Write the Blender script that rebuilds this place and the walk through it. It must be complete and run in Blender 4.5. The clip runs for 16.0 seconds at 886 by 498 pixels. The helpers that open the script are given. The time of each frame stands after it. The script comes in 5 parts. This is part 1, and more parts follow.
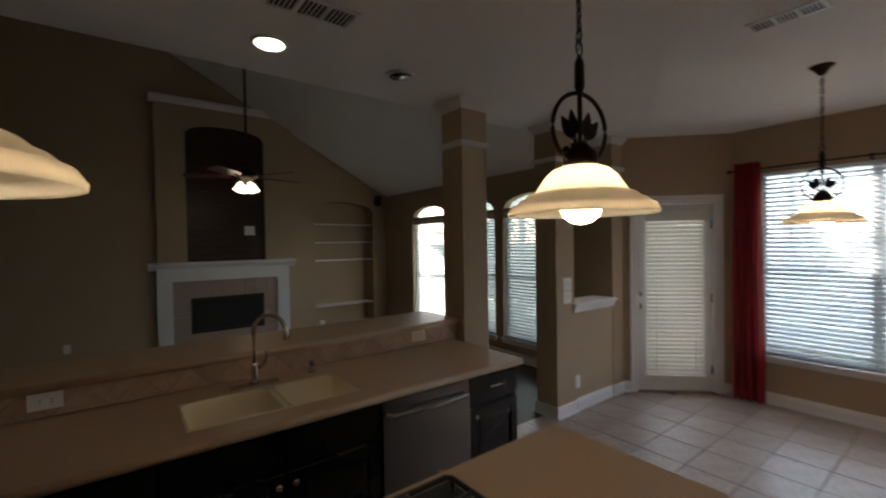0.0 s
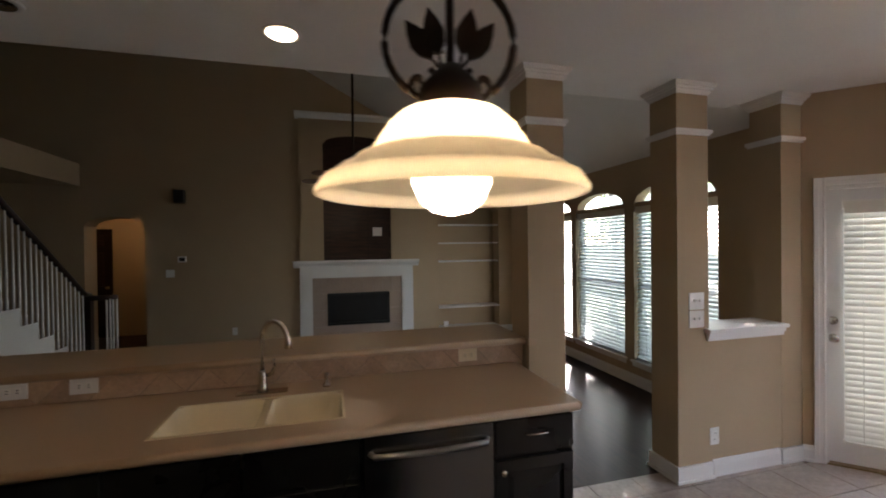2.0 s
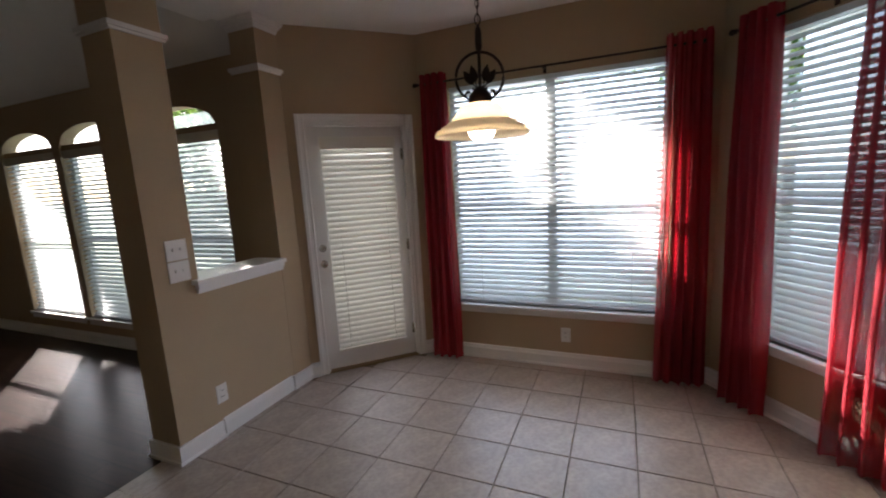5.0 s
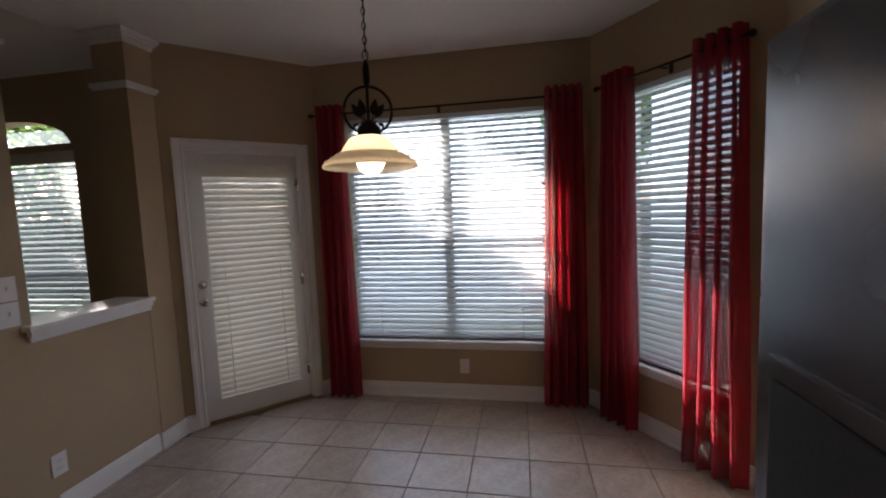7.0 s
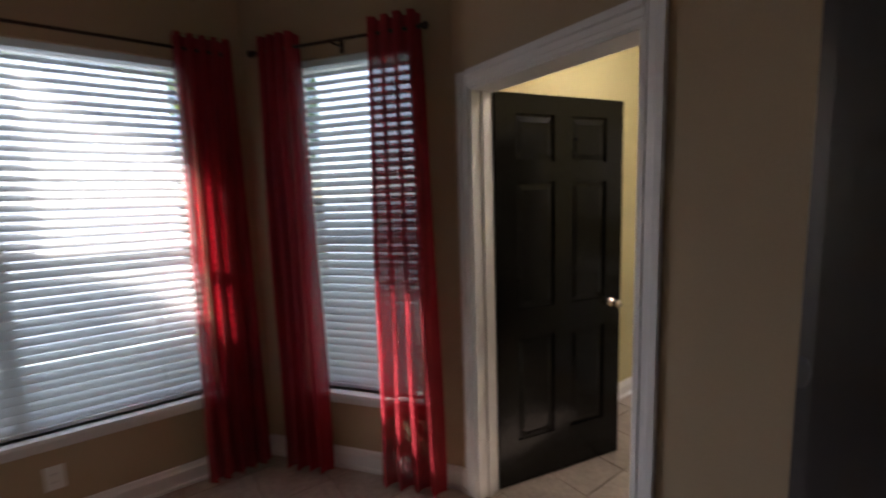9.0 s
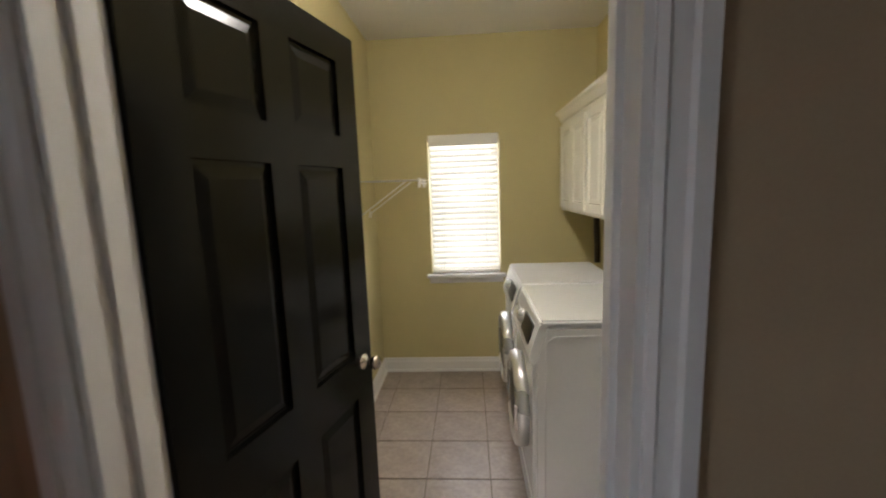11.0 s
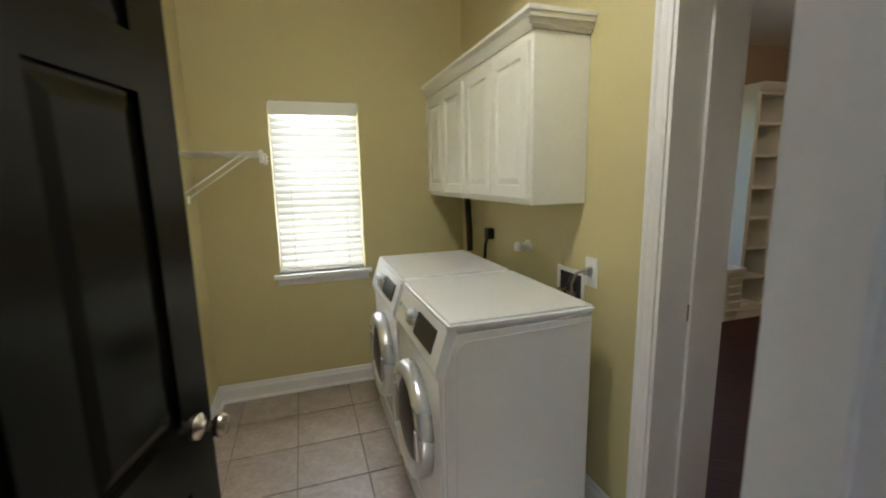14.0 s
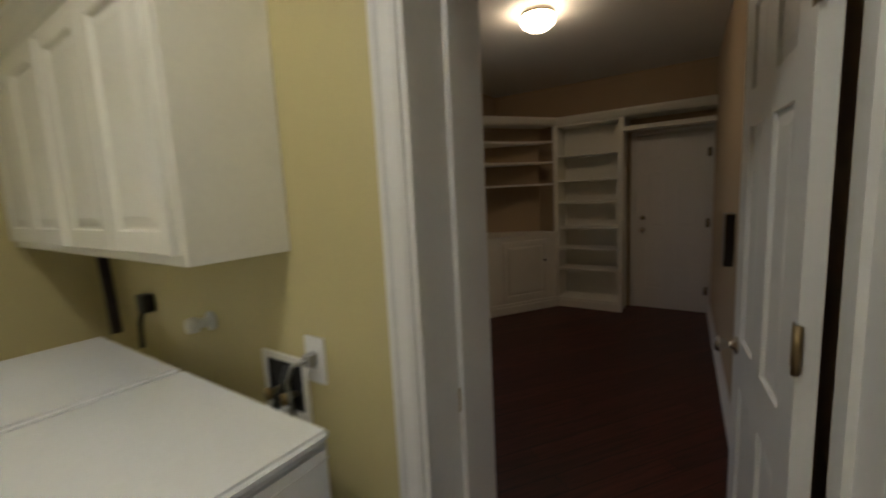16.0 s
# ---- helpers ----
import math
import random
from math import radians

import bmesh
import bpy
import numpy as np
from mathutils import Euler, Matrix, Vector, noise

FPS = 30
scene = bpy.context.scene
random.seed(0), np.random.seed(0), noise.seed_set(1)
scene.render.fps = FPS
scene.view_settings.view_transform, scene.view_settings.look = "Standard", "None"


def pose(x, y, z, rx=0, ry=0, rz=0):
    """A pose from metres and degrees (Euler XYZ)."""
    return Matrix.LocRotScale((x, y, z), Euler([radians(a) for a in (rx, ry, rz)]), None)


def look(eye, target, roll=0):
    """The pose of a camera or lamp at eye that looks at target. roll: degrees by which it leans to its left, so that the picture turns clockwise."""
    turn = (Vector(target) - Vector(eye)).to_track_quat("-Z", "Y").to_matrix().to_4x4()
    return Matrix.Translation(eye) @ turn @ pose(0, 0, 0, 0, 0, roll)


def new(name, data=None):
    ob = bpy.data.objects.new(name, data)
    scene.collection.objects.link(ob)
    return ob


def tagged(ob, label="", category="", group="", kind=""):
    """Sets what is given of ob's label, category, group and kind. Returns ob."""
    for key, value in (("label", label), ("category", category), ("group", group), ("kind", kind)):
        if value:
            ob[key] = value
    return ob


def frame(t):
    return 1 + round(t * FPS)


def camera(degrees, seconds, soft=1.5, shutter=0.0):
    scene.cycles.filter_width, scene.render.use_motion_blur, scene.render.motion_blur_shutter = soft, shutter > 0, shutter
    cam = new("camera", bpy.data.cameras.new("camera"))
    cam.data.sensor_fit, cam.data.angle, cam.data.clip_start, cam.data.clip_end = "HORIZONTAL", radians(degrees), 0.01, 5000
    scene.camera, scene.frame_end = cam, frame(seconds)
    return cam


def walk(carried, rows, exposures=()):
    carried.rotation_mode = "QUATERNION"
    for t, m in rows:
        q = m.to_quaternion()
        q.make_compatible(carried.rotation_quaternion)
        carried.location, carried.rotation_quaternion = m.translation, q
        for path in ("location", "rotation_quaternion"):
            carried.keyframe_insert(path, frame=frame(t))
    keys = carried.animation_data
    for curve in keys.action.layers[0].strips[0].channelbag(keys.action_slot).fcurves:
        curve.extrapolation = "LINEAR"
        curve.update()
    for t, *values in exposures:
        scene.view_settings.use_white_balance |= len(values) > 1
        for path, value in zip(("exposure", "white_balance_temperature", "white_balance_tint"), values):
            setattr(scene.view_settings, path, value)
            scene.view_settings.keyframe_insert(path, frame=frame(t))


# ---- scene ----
cam = camera(93.1, 16.0, soft=1.9, shutter=0.5)
PATH = [
    (0, (1.469, 1.919, 1.653), (2.683, 3.508, 1.623), -0.9),
    (0.5, (1.671, 1.961, 1.663), (2.633, 3.714, 1.715), 1.0),
    (1, (1.873, 1.999, 1.666), (2.629, 3.851, 1.704), -0.9),
    (1.5, (2.106, 2.006, 1.669), (2.655, 3.929, 1.644), -1.2),
    (2, (2.35, 2.006, 1.653), (2.871, 3.937, 1.635), -0.7),
    (2.5, (2.6, 2.016, 1.657), (3.321, 3.881, 1.637), -0.7),
    (3, (2.871, 2.012, 1.646), (3.857, 3.751, 1.597), -0.1),
    (3.4, (3.009, 1.903, 1.651), (4.305, 3.414, 1.466), -1.4),
    (3.5, (3.055, 2.015, 1.6), (4.409, 3.475, 1.418), -1.2),
    (4, (3.137, 2.033, 1.571), (4.751, 3.182, 1.3), -2.5),
    (4.5, (3.185, 2.012, 1.542), (4.924, 2.95, 1.235), -3.3),
    (5, (3.203, 2.011, 1.552), (5.018, 2.787, 1.232), -3.2),
    (5.2, (3.205, 2.008, 1.559), (5.045, 2.727, 1.245), -2.7),
    (7.5, (3.297, 1.930, 1.537), (5.274, 2.174, 1.363), -2.1),
    (8, (3.435, 2.002, 1.551), (5.425, 2.025, 1.345), -2.1),
    (8.5, (3.676, 1.975, 1.540), (5.590, 1.455, 1.276), -3.2),
    (9, (3.912, 1.972, 1.541), (5.519, 0.806, 1.304), -1.8),
    (9.3, (4.036, 1.922, 1.548), (5.465, 0.559, 1.235), -1.1),
    (9.6, (4.164, 1.836, 1.560), (5.465, 0.350, 1.246), -0.9),
    (10, (4.345, 1.677, 1.539), (5.417, 0.021, 1.212), -0.5),
    (10.2, (4.476, 1.582, 1.543), (5.338, -0.196, 1.236), -0.1),
    (12.3, (4.999, 0.981, 1.497), (4.608, -0.959, 1.207), -4.1),
    (12.5, (4.987, 0.973, 1.492), (4.577, -0.964, 1.213), -2.9),
    (13, (5.014, 0.958, 1.497), (4.514, -0.958, 1.216), -1.3),
    (13.5, (5.012, 0.918, 1.496), (4.47, -0.979, 1.165), -1.5),
    (14, (4.991, 0.797, 1.451), (4.371, -1.075, 1.117), -1.1),
    (14.5, (4.903, 0.61, 1.445), (4.103, -1.183, 1.064), -1.5),
    (15, (4.841, 0.468, 1.456), (3.753, -1.178, 1.126), -0.9),
    (15.5, (4.735, 0.347, 1.482), (3.357, -1.08, 1.229), -3.2),
    (15.6, (4.707, 0.326, 1.479), (3.282, -1.054, 1.222), -3.4),
    (16, (4.532, 0.247, 1.466), (2.901, -0.879, 1.199), -2.9),
]
EXPOSURES = [(0.0, 3.0, 6250, 15), (1.0, 3.45, 6250, 17), (2.0, 3.85, 6300, 18), (3.5, 3.7, 6300, 18), (5.0, 3.1, 6300, 20), (7.5, 2.55, 6300, 22),
             (9.5, 2.5, 6350, 23), (10.2, 2.6, 6200, 20), (12.3, 2.55, 5800, 11), (14.0, 2.55, 5700, 9), (16.0, 2.0, 5950, 11)]
walk(cam, [(r[0], look(*r[1:])) for r in PATH], EXPOSURES)

# ---- world, sun and window light ----
world = bpy.data.worlds.new("world")
scene.world = world
world.use_nodes = True
wn = world.node_tree.nodes
sky = wn.new("ShaderNodeTexSky")
sky.sky_type, sky.sun_disc = "NISHITA", False
SUN_TRAVEL = Vector((-0.56, -0.82, -0.645)).normalized()
sky.sun_elevation = math.asin(-SUN_TRAVEL.z)
sky.sun_rotation = math.atan2(-SUN_TRAVEL.x, -SUN_TRAVEL.y)
world.node_tree.links.new(sky.outputs[0], wn["Background"].inputs[0])
wn["Background"].inputs[1].default_value = 0.05
sun = new("sun", bpy.data.lights.new("sun", "SUN"))
sun.data.energy, sun.data.angle, sun.data.color = 5.0, radians(0.6), (1.0, 0.93, 0.82)
sun.matrix_world = look((20, 10, 15), Vector((20, 10, 15)) + SUN_TRAVEL)


def window_light(name, eye, target, w, h, power, color=(0.72, 0.87, 1.0)):
    """The sky's light in a window's opening."""
    la = bpy.data.lights.new(name, "AREA")
    la.shape, la.size, la.size_y, la.energy, la.color = "RECTANGLE", w, h, power, color
    ob = new(name, la)
    ob.matrix_world = look(eye, target)
    return ob


# ---- materials ----
def material(name, color, rough=0.6, metal=0.0, vary=0.12, scale=3.0, fine=60.0, bump=0.05, spec=0.5, coat=0.0, pieces=0.0):
    """A surface with broad stains and fine grain. pieces: how far pieces differ from one another."""
    m = bpy.data.materials.new(name)
    m.use_nodes = True
    nt = m.node_tree
    n, l = nt.nodes, nt.links
    b = n["Principled BSDF"]
    b.inputs["Roughness"].default_value, b.inputs["Metallic"].default_value = rough, metal
    b.inputs["Specular IOR Level"].default_value, b.inputs["Coat Weight"].default_value = spec, coat
    co = n.new("ShaderNodeTexCoord")
    big, small = n.new("ShaderNodeTexNoise"), n.new("ShaderNodeTexNoise")
    big.inputs["Scale"].default_value, small.inputs["Scale"].default_value = scale, fine
    big.inputs["Detail"].default_value, small.inputs["Detail"].default_value = 4, 3
    l.new(co.outputs["Object"], big.inputs["Vector"]), l.new(co.outputs["Object"], small.inputs["Vector"])
    add = n.new("ShaderNodeMath")
    add.operation = "ADD"
    l.new(big.outputs[0], add.inputs[0]), l.new(small.outputs[0], add.inputs[1])
    rng = n.new("ShaderNodeMapRange")
    rng.inputs[1].default_value, rng.inputs[2].default_value = 0.5, 1.5
    rng.inputs[3].default_value, rng.inputs[4].default_value = 1 - vary, 1 + vary
    l.new(add.outputs[0], rng.inputs[0])
    hsv = n.new("ShaderNodeHueSaturation")
    hsv.inputs["Color"].default_value = (*color, 1)
    value = rng.outputs[0]
    if pieces:
        info, pr, mul = n.new("ShaderNodeObjectInfo"), n.new("ShaderNodeMapRange"), n.new("ShaderNodeMath")
        pr.inputs[3].default_value, pr.inputs[4].default_value = 1 - pieces, 1 + pieces
        l.new(info.outputs["Random"], pr.inputs[0])
        mul.operation = "MULTIPLY"
        l.new(value, mul.inputs[0]), l.new(pr.outputs[0], mul.inputs[1])
        value = mul.outputs[0]
    l.new(value, hsv.inputs["Value"])
    l.new(hsv.outputs[0], b.inputs["Base Color"])
    rr = n.new("ShaderNodeMapRange")
    rr.inputs[3].default_value, rr.inputs[4].default_value = max(0.02, rough - 0.08), min(1, rough + 0.08)
    l.new(big.outputs[0], rr.inputs[0]), l.new(rr.outputs[0], b.inputs["Roughness"])
    if bump:
        bp = n.new("ShaderNodeBump")
        bp.inputs["Strength"].default_value, bp.inputs["Distance"].default_value = bump, 0.004
        l.new(small.outputs[0], bp.inputs["Height"]), l.new(bp.outputs[0], b.inputs["Normal"])
    return m


def glow(name, color, strength):
    m = bpy.data.materials.new(name)
    m.use_nodes = True
    b = m.node_tree.nodes["Principled BSDF"]
    b.inputs["Base Color"].default_value = (*color, 1)
    b.inputs["Emission Color"].default_value, b.inputs["Emission Strength"].default_value = (*color, 1), strength
    return m


def sheer(name, color, rough, through_color, share):
    """A thin thing that lets part of the light through: fabric, slats, glass shades."""
    m = material(name, color, rough, vary=0.06, bump=0.08, fine=180)
    nt = m.node_tree
    n, l = nt.nodes, nt.links
    tr, mix = n.new("ShaderNodeBsdfTranslucent"), n.new("ShaderNodeMixShader")
    tr.inputs[0].default_value = (*through_color, 1)
    mix.inputs[0].default_value = share
    out = n["Material Output"]
    l.new(n["Principled BSDF"].outputs[0], mix.inputs[1]), l.new(tr.outputs[0], mix.inputs[2])
    l.new(mix.outputs[0], out.inputs[0])
    return m


def wood(name, dark, light, rough, plank=(1.2, 0.12), turn=0.0, seam=0.004):
    """Planked or plain wood with grain along x (turned by degrees)."""
    m = bpy.data.materials.new(name)
    m.use_nodes = True
    nt = m.node_tree
    n, l = nt.nodes, nt.links
    b = n["Principled BSDF"]
    co, mp = n.new("ShaderNodeTexCoord"), n.new("ShaderNodeMapping")
    mp.inputs["Rotation"].default_value = (0, 0, radians(turn))
    l.new(co.outputs["Object"], mp.inputs[0])
    br = n.new("ShaderNodeTexBrick")
    br.inputs["Scale"].default_value, br.inputs["Mortar Size"].default_value = 1.0, seam
    br.inputs["Brick Width"].default_value, br.inputs["Row Height"].default_value = plank
    br.inputs["Color1"].default_value, br.inputs["Color2"].default_value = (0.75, 0.75, 0.75, 1), (1.25, 1.25, 1.25, 1)
    br.inputs["Mortar"].default_value = (0.35, 0.35, 0.35, 1)
    l.new(mp.outputs[0], br.inputs[0])
    st = n.new("ShaderNodeMapping")
    st.inputs["Scale"].default_value = (1.2, 14, 14)
    l.new(mp.outputs[0], st.inputs[0])
    no = n.new("ShaderNodeTexNoise")
    no.inputs["Scale"].default_value, no.inputs["Detail"].default_value, no.inputs["Distortion"].default_value = 2.5, 6, 0.8
    l.new(st.outputs[0], no.inputs["Vector"])
    ra = n.new("ShaderNodeValToRGB")
    ra.color_ramp.elements[0].position, ra.color_ramp.elements[1].position = 0.32, 0.7
    ra.color_ramp.elements[0].color, ra.color_ramp.elements[1].color = (*dark, 1), (*light, 1)
    l.new(no.outputs[0], ra.inputs[0])
    mx = n.new("ShaderNodeMix")
    mx.data_type, mx.blend_type = "RGBA", "MULTIPLY"
    mx.inputs[0].default_value = 1.0
    l.new(ra.outputs[0], mx.inputs[6]), l.new(br.outputs[0], mx.inputs[7])
    l.new(mx.outputs[2], b.inputs["Base Color"])
    b.inputs["Roughness"].default_value = rough
    bp = n.new("ShaderNodeBump")
    bp.inputs["Strength"].default_value, bp.inputs["Distance"].default_value = 0.15, 0.003
    l.new(br.outputs["Fac"], bp.inputs["Height"])
    bp.invert = True
    l.new(bp.outputs[0], b.inputs["Normal"])
    return m


M_TAN = material("tan_wall_paint", (0.44, 0.335, 0.215), 0.75, vary=0.05, bump=0.10, fine=140, spec=0.3)
M_YEL = material("yellow_green_wall_paint", (0.56, 0.49, 0.25), 0.75, vary=0.05, bump=0.10, fine=140, spec=0.3)
M_CEIL = material("ceiling_paint", (0.80, 0.79, 0.77), 0.85, vary=0.04, bump=0.35, fine=90, spec=0.2)
M_WHITE = material("white_trim_paint", (0.78, 0.77, 0.75), 0.35, vary=0.03, bump=0.03)
M_CREAM = material("cream_cabinet_paint", (0.80, 0.78, 0.69), 0.4, vary=0.04, bump=0.03)
M_TILE = material("beige_floor_tile", (0.37, 0.305, 0.255), 0.34, vary=0.32, scale=9, fine=40, bump=0.06, pieces=0.06)
M_GROUT = material("brown_grout", (0.20, 0.155, 0.115), 0.9, vary=0.15, bump=0.2)
M_WOOD = wood("dark_cherry_floor", (0.011, 0.0055, 0.004), (0.030, 0.013, 0.009), 0.28, (1.2, 0.125), 90)
M_WOOD.node_tree.nodes["Principled BSDF"].inputs["Specular IOR Level"].default_value = 0.09
M_STUDY = wood("red_brown_floor", (0.032, 0.008, 0.006), (0.090, 0.023, 0.016), 0.45, (1.2, 0.125), 35)
M_PANEL = wood("mahogany_panel", (0.012, 0.005, 0.003), (0.05, 0.02, 0.012), 0.35, (3.0, 0.30), 0, 0.006)
M_RAIL = wood("dark_stained_wood", (0.012, 0.006, 0.004), (0.04, 0.018, 0.012), 0.3, (9, 9))
M_BLADE = wood("fan_blade_wood", (0.05, 0.018, 0.010), (0.16, 0.06, 0.03), 0.35, (9, 9))
M_DARK = material("black_cabinet_paint", (0.008, 0.007, 0.006), 0.28, vary=0.2, bump=0.03, spec=0.4)
M_DOOR = material("black_door_paint", (0.006, 0.006, 0.005), 0.20, vary=0.2, bump=0.05, fine=30, spec=0.22)
M_TOP = material("tan_solid_worktop", (0.46, 0.32, 0.20), 0.34, vary=0.05, fine=70, bump=0.0)
M_SINK = material("cream_sink", (0.80, 0.68, 0.45), 0.22, vary=0.03, bump=0.0)
M_SPLASH = material("tan_stone_tile", (0.46, 0.31, 0.20), 0.5, vary=0.25, scale=9, bump=0.1, pieces=0.12)
M_STEEL = material("brushed_steel", (0.42, 0.41, 0.40), 0.30, metal=1.0, vary=0.08, fine=200, bump=0.02)
M_DISH = material("dark_polished_steel", (0.26, 0.25, 0.24), 0.24, metal=1.0, vary=0.10, fine=200, bump=0.02)
M_FRIDGE = material("grey_steel", (0.15, 0.15, 0.16), 0.26, metal=1.0, vary=0.08, fine=200, bump=0.02)
M_SILVER = material("silver_plastic", (0.72, 0.73, 0.75), 0.28, metal=0.7, vary=0.03, bump=0.0)
M_NICKEL = material("satin_nickel", (0.55, 0.50, 0.43), 0.25, metal=1.0, vary=0.05, bump=0.0)
M_BRASS = material("aged_brass", (0.34, 0.25, 0.13), 0.35, metal=1.0, vary=0.1, bump=0.0)
M_IRON = material("bronzed_iron", (0.030, 0.017, 0.012), 0.45, metal=0.6, vary=0.2, bump=0.1)
M_BLACK = material("black_plastic", (0.012, 0.012, 0.012), 0.35, vary=0.1, bump=0.0)
# dull black for firebox soot, grilles, dispenser and the valve box's painted shade
M_DULL_BLACK = material("dull_black", (0.010, 0.009, 0.009), 0.7, vary=0.3, bump=0.2)
M_PLATE = material("white_plastic", (0.80, 0.79, 0.76), 0.35, vary=0.02, bump=0.0)
M_IVORY = material("ivory_plastic", (0.72, 0.60, 0.40), 0.4, vary=0.02, bump=0.0)
M_ENAMEL = material("white_enamel", (0.82, 0.83, 0.83), 0.22, vary=0.03, bump=0.0, coat=0.3)
M_HEARTH = material("grey_tan_marble_tile", (0.40, 0.31, 0.25), 0.3, vary=0.12, scale=8)
M_RED = sheer("red_curtain_fabric", (0.27, 0.006, 0.016), 0.85, (0.95, 0.016, 0.04), 0.12)
rn, rl = M_RED.node_tree.nodes, M_RED.node_tree.links
clear, veil = rn.new("ShaderNodeBsdfTransparent"), rn.new("ShaderNodeMixShader")
veil.inputs[0].default_value = 0.15
rl.new(rn["Mix Shader"].outputs[0], veil.inputs[1]), rl.new(clear.outputs[0], veil.inputs[2]), rl.new(veil.outputs[0], rn["Material Output"].inputs[0])
M_SLAT = sheer("white_blind_slat", (0.74, 0.76, 0.76), 0.45, (0.80, 0.84, 0.84), 0.36)
M_CSLAT = sheer("cream_blind_slat", (0.80, 0.79, 0.74), 0.45, (0.92, 0.90, 0.82), 0.25)
M_SHADE = sheer("amber_glass_shade", (0.90, 0.84, 0.70), 0.25, (1.0, 0.92, 0.76), 0.72)
M_BULB = glow("lit_frosted_bulb", (1.0, 0.82, 0.58), 1.85)
M_CAN = glow("lit_downlight", (1.0, 0.80, 0.55), 1.90)
M_GLOBE = glow("lit_glass_bowl", (1.0, 0.74, 0.46), 7.0)
M_FANLIGHT = glow("lit_fan_glass", (1.0, 0.82, 0.56), 0.6)
M_HALL = glow("lit_hall_glass", (1.0, 0.62, 0.28), 1.71)
# glow of an unseen lamp added to brighten the laundry
M_LAUNDRY_FILL = glow("laundry_fill_glow", (1.0, 0.92, 0.76), 10.64)
M_GLASS = bpy.data.materials.new("window_glass")
M_GLASS.use_nodes = True
gb = M_GLASS.node_tree.nodes["Principled BSDF"]
gb.inputs["Transmission Weight"].default_value, gb.inputs["Roughness"].default_value, gb.inputs["IOR"].default_value = 1.0, 0.0, 1.05
M_GRASS = material("lawn_grass", (0.06, 0.10, 0.03), 0.9, vary=0.4, scale=2, fine=90, bump=0.6)
M_LEAF = sheer("green_leaves", (0.05, 0.10, 0.03), 0.6, (0.14, 0.24, 0.05), 0.4)
M_BARK = material("bark", (0.09, 0.06, 0.04), 0.9, vary=0.3, bump=0.6)
M_FENCE = material("grey_fence_wood", (0.26, 0.21, 0.16), 0.85, vary=0.25, bump=0.3, pieces=0.15)


# ---- mesh helpers ----
def box(bm, x0, y0, z0, x1, y1, z1, bevel=0.0):
    vs = [bm.verts.new((x, y, z)) for z in (z0, z1) for y in (y0, y1) for x in (x0, x1)]
    fs = [bm.faces.new([vs[i] for i in f]) for f in ((0, 2, 3, 1), (4, 5, 7, 6), (0, 1, 5, 4), (2, 6, 7, 3), (0, 4, 6, 2), (1, 3, 7, 5))]
    if bevel:
        es = list({e for f in fs for e in f.edges})
        bmesh.ops.bevel(bm, geom=es, offset=bevel, segments=2, affect="EDGES", profile=0.7)
    return bm


def boxes(*items, bevel=0.0):
    bm = bmesh.new()
    for it in items:
        box(bm, *it, bevel=bevel)
    return bm


def lathe(profile, segs=32, bm=None, at=(0, 0, 0), wall=0.0):
    """A turned shape round z from (radius, height) pairs; wall gives it an inner skin."""
    bm = bm or bmesh.new()
    prof = list(profile)
    if wall:
        prof += [(max(r - wall, 0.0005), z - wall * 0.3) for r, z in reversed(prof)]
    rings = []
    for r, z in prof:
        rings.append([bm.verts.new((at[0] + r * math.cos(2 * math.pi * k / segs), at[1] + r * math.sin(2 * math.pi * k / segs), at[2] + z)) for k in range(segs)])
    pairs = list(zip(rings, rings[1:])) + ([(rings[-1], rings[0])] if wall else [])
    for a, b in pairs:
        for k in range(segs):
            bm.faces.new((a[k], a[(k + 1) % segs], b[(k + 1) % segs], b[k]))
    if not wall:
        for ring, flip in ((rings[0], True), (rings[-1], False)):
            bm.faces.new(ring[::-1] if flip else ring)
    bmesh.ops.recalc_face_normals(bm, faces=bm.faces)
    for f in bm.faces:
        f.smooth = True
    return bm


def tube(bm, pts, r, segs=8, closed=False):
    """A round bar through points."""
    pts = [Vector(p) for p in pts]
    rings = []
    count = len(pts)
    for i, p in enumerate(pts):
        a = pts[(i - 1) % count] if closed or i else p
        b = pts[(i + 1) % count] if closed or i < count - 1 else p
        q = (b - a).to_track_quat("Z", "Y")
        rad = r[i] if isinstance(r, (list, tuple)) else r
        rings.append([bm.verts.new(p + q @ Vector((rad * math.cos(2 * math.pi * k / segs), rad * math.sin(2 * math.pi * k / segs), 0))) for k in range(segs)])
    for a, b in list(zip(rings, rings[1:])) + ([(rings[-1], rings[0])] if closed else []):
        for k in range(segs):
            f = bm.faces.new((a[k], a[(k + 1) % segs], b[(k + 1) % segs], b[k]))
            f.smooth = True
    if not closed:
        bm.faces.new(rings[0][::-1]), bm.faces.new(rings[-1])
    return bm


def prism(bm, outline, axis, a, b):
    """Extrudes a closed outline (pairs) from a to b along axis: x: (y, z), y: (x, z), z: (x, y)."""
    def p(u, v, w):
        return {"x": (w, u, v), "y": (u, w, v), "z": (u, v, w)}[axis]
    lo = [bm.verts.new(p(u, v, a)) for u, v in outline]
    hi = [bm.verts.new(p(u, v, b)) for u, v in outline]
    bm.faces.new(lo[::-1]), bm.faces.new(hi)
    for k in range(len(lo)):
        bm.faces.new((lo[k], lo[(k + 1) % len(lo)], hi[(k + 1) % len(lo)], hi[k]))
    bmesh.ops.recalc_face_normals(bm, faces=bm.faces)
    return bm


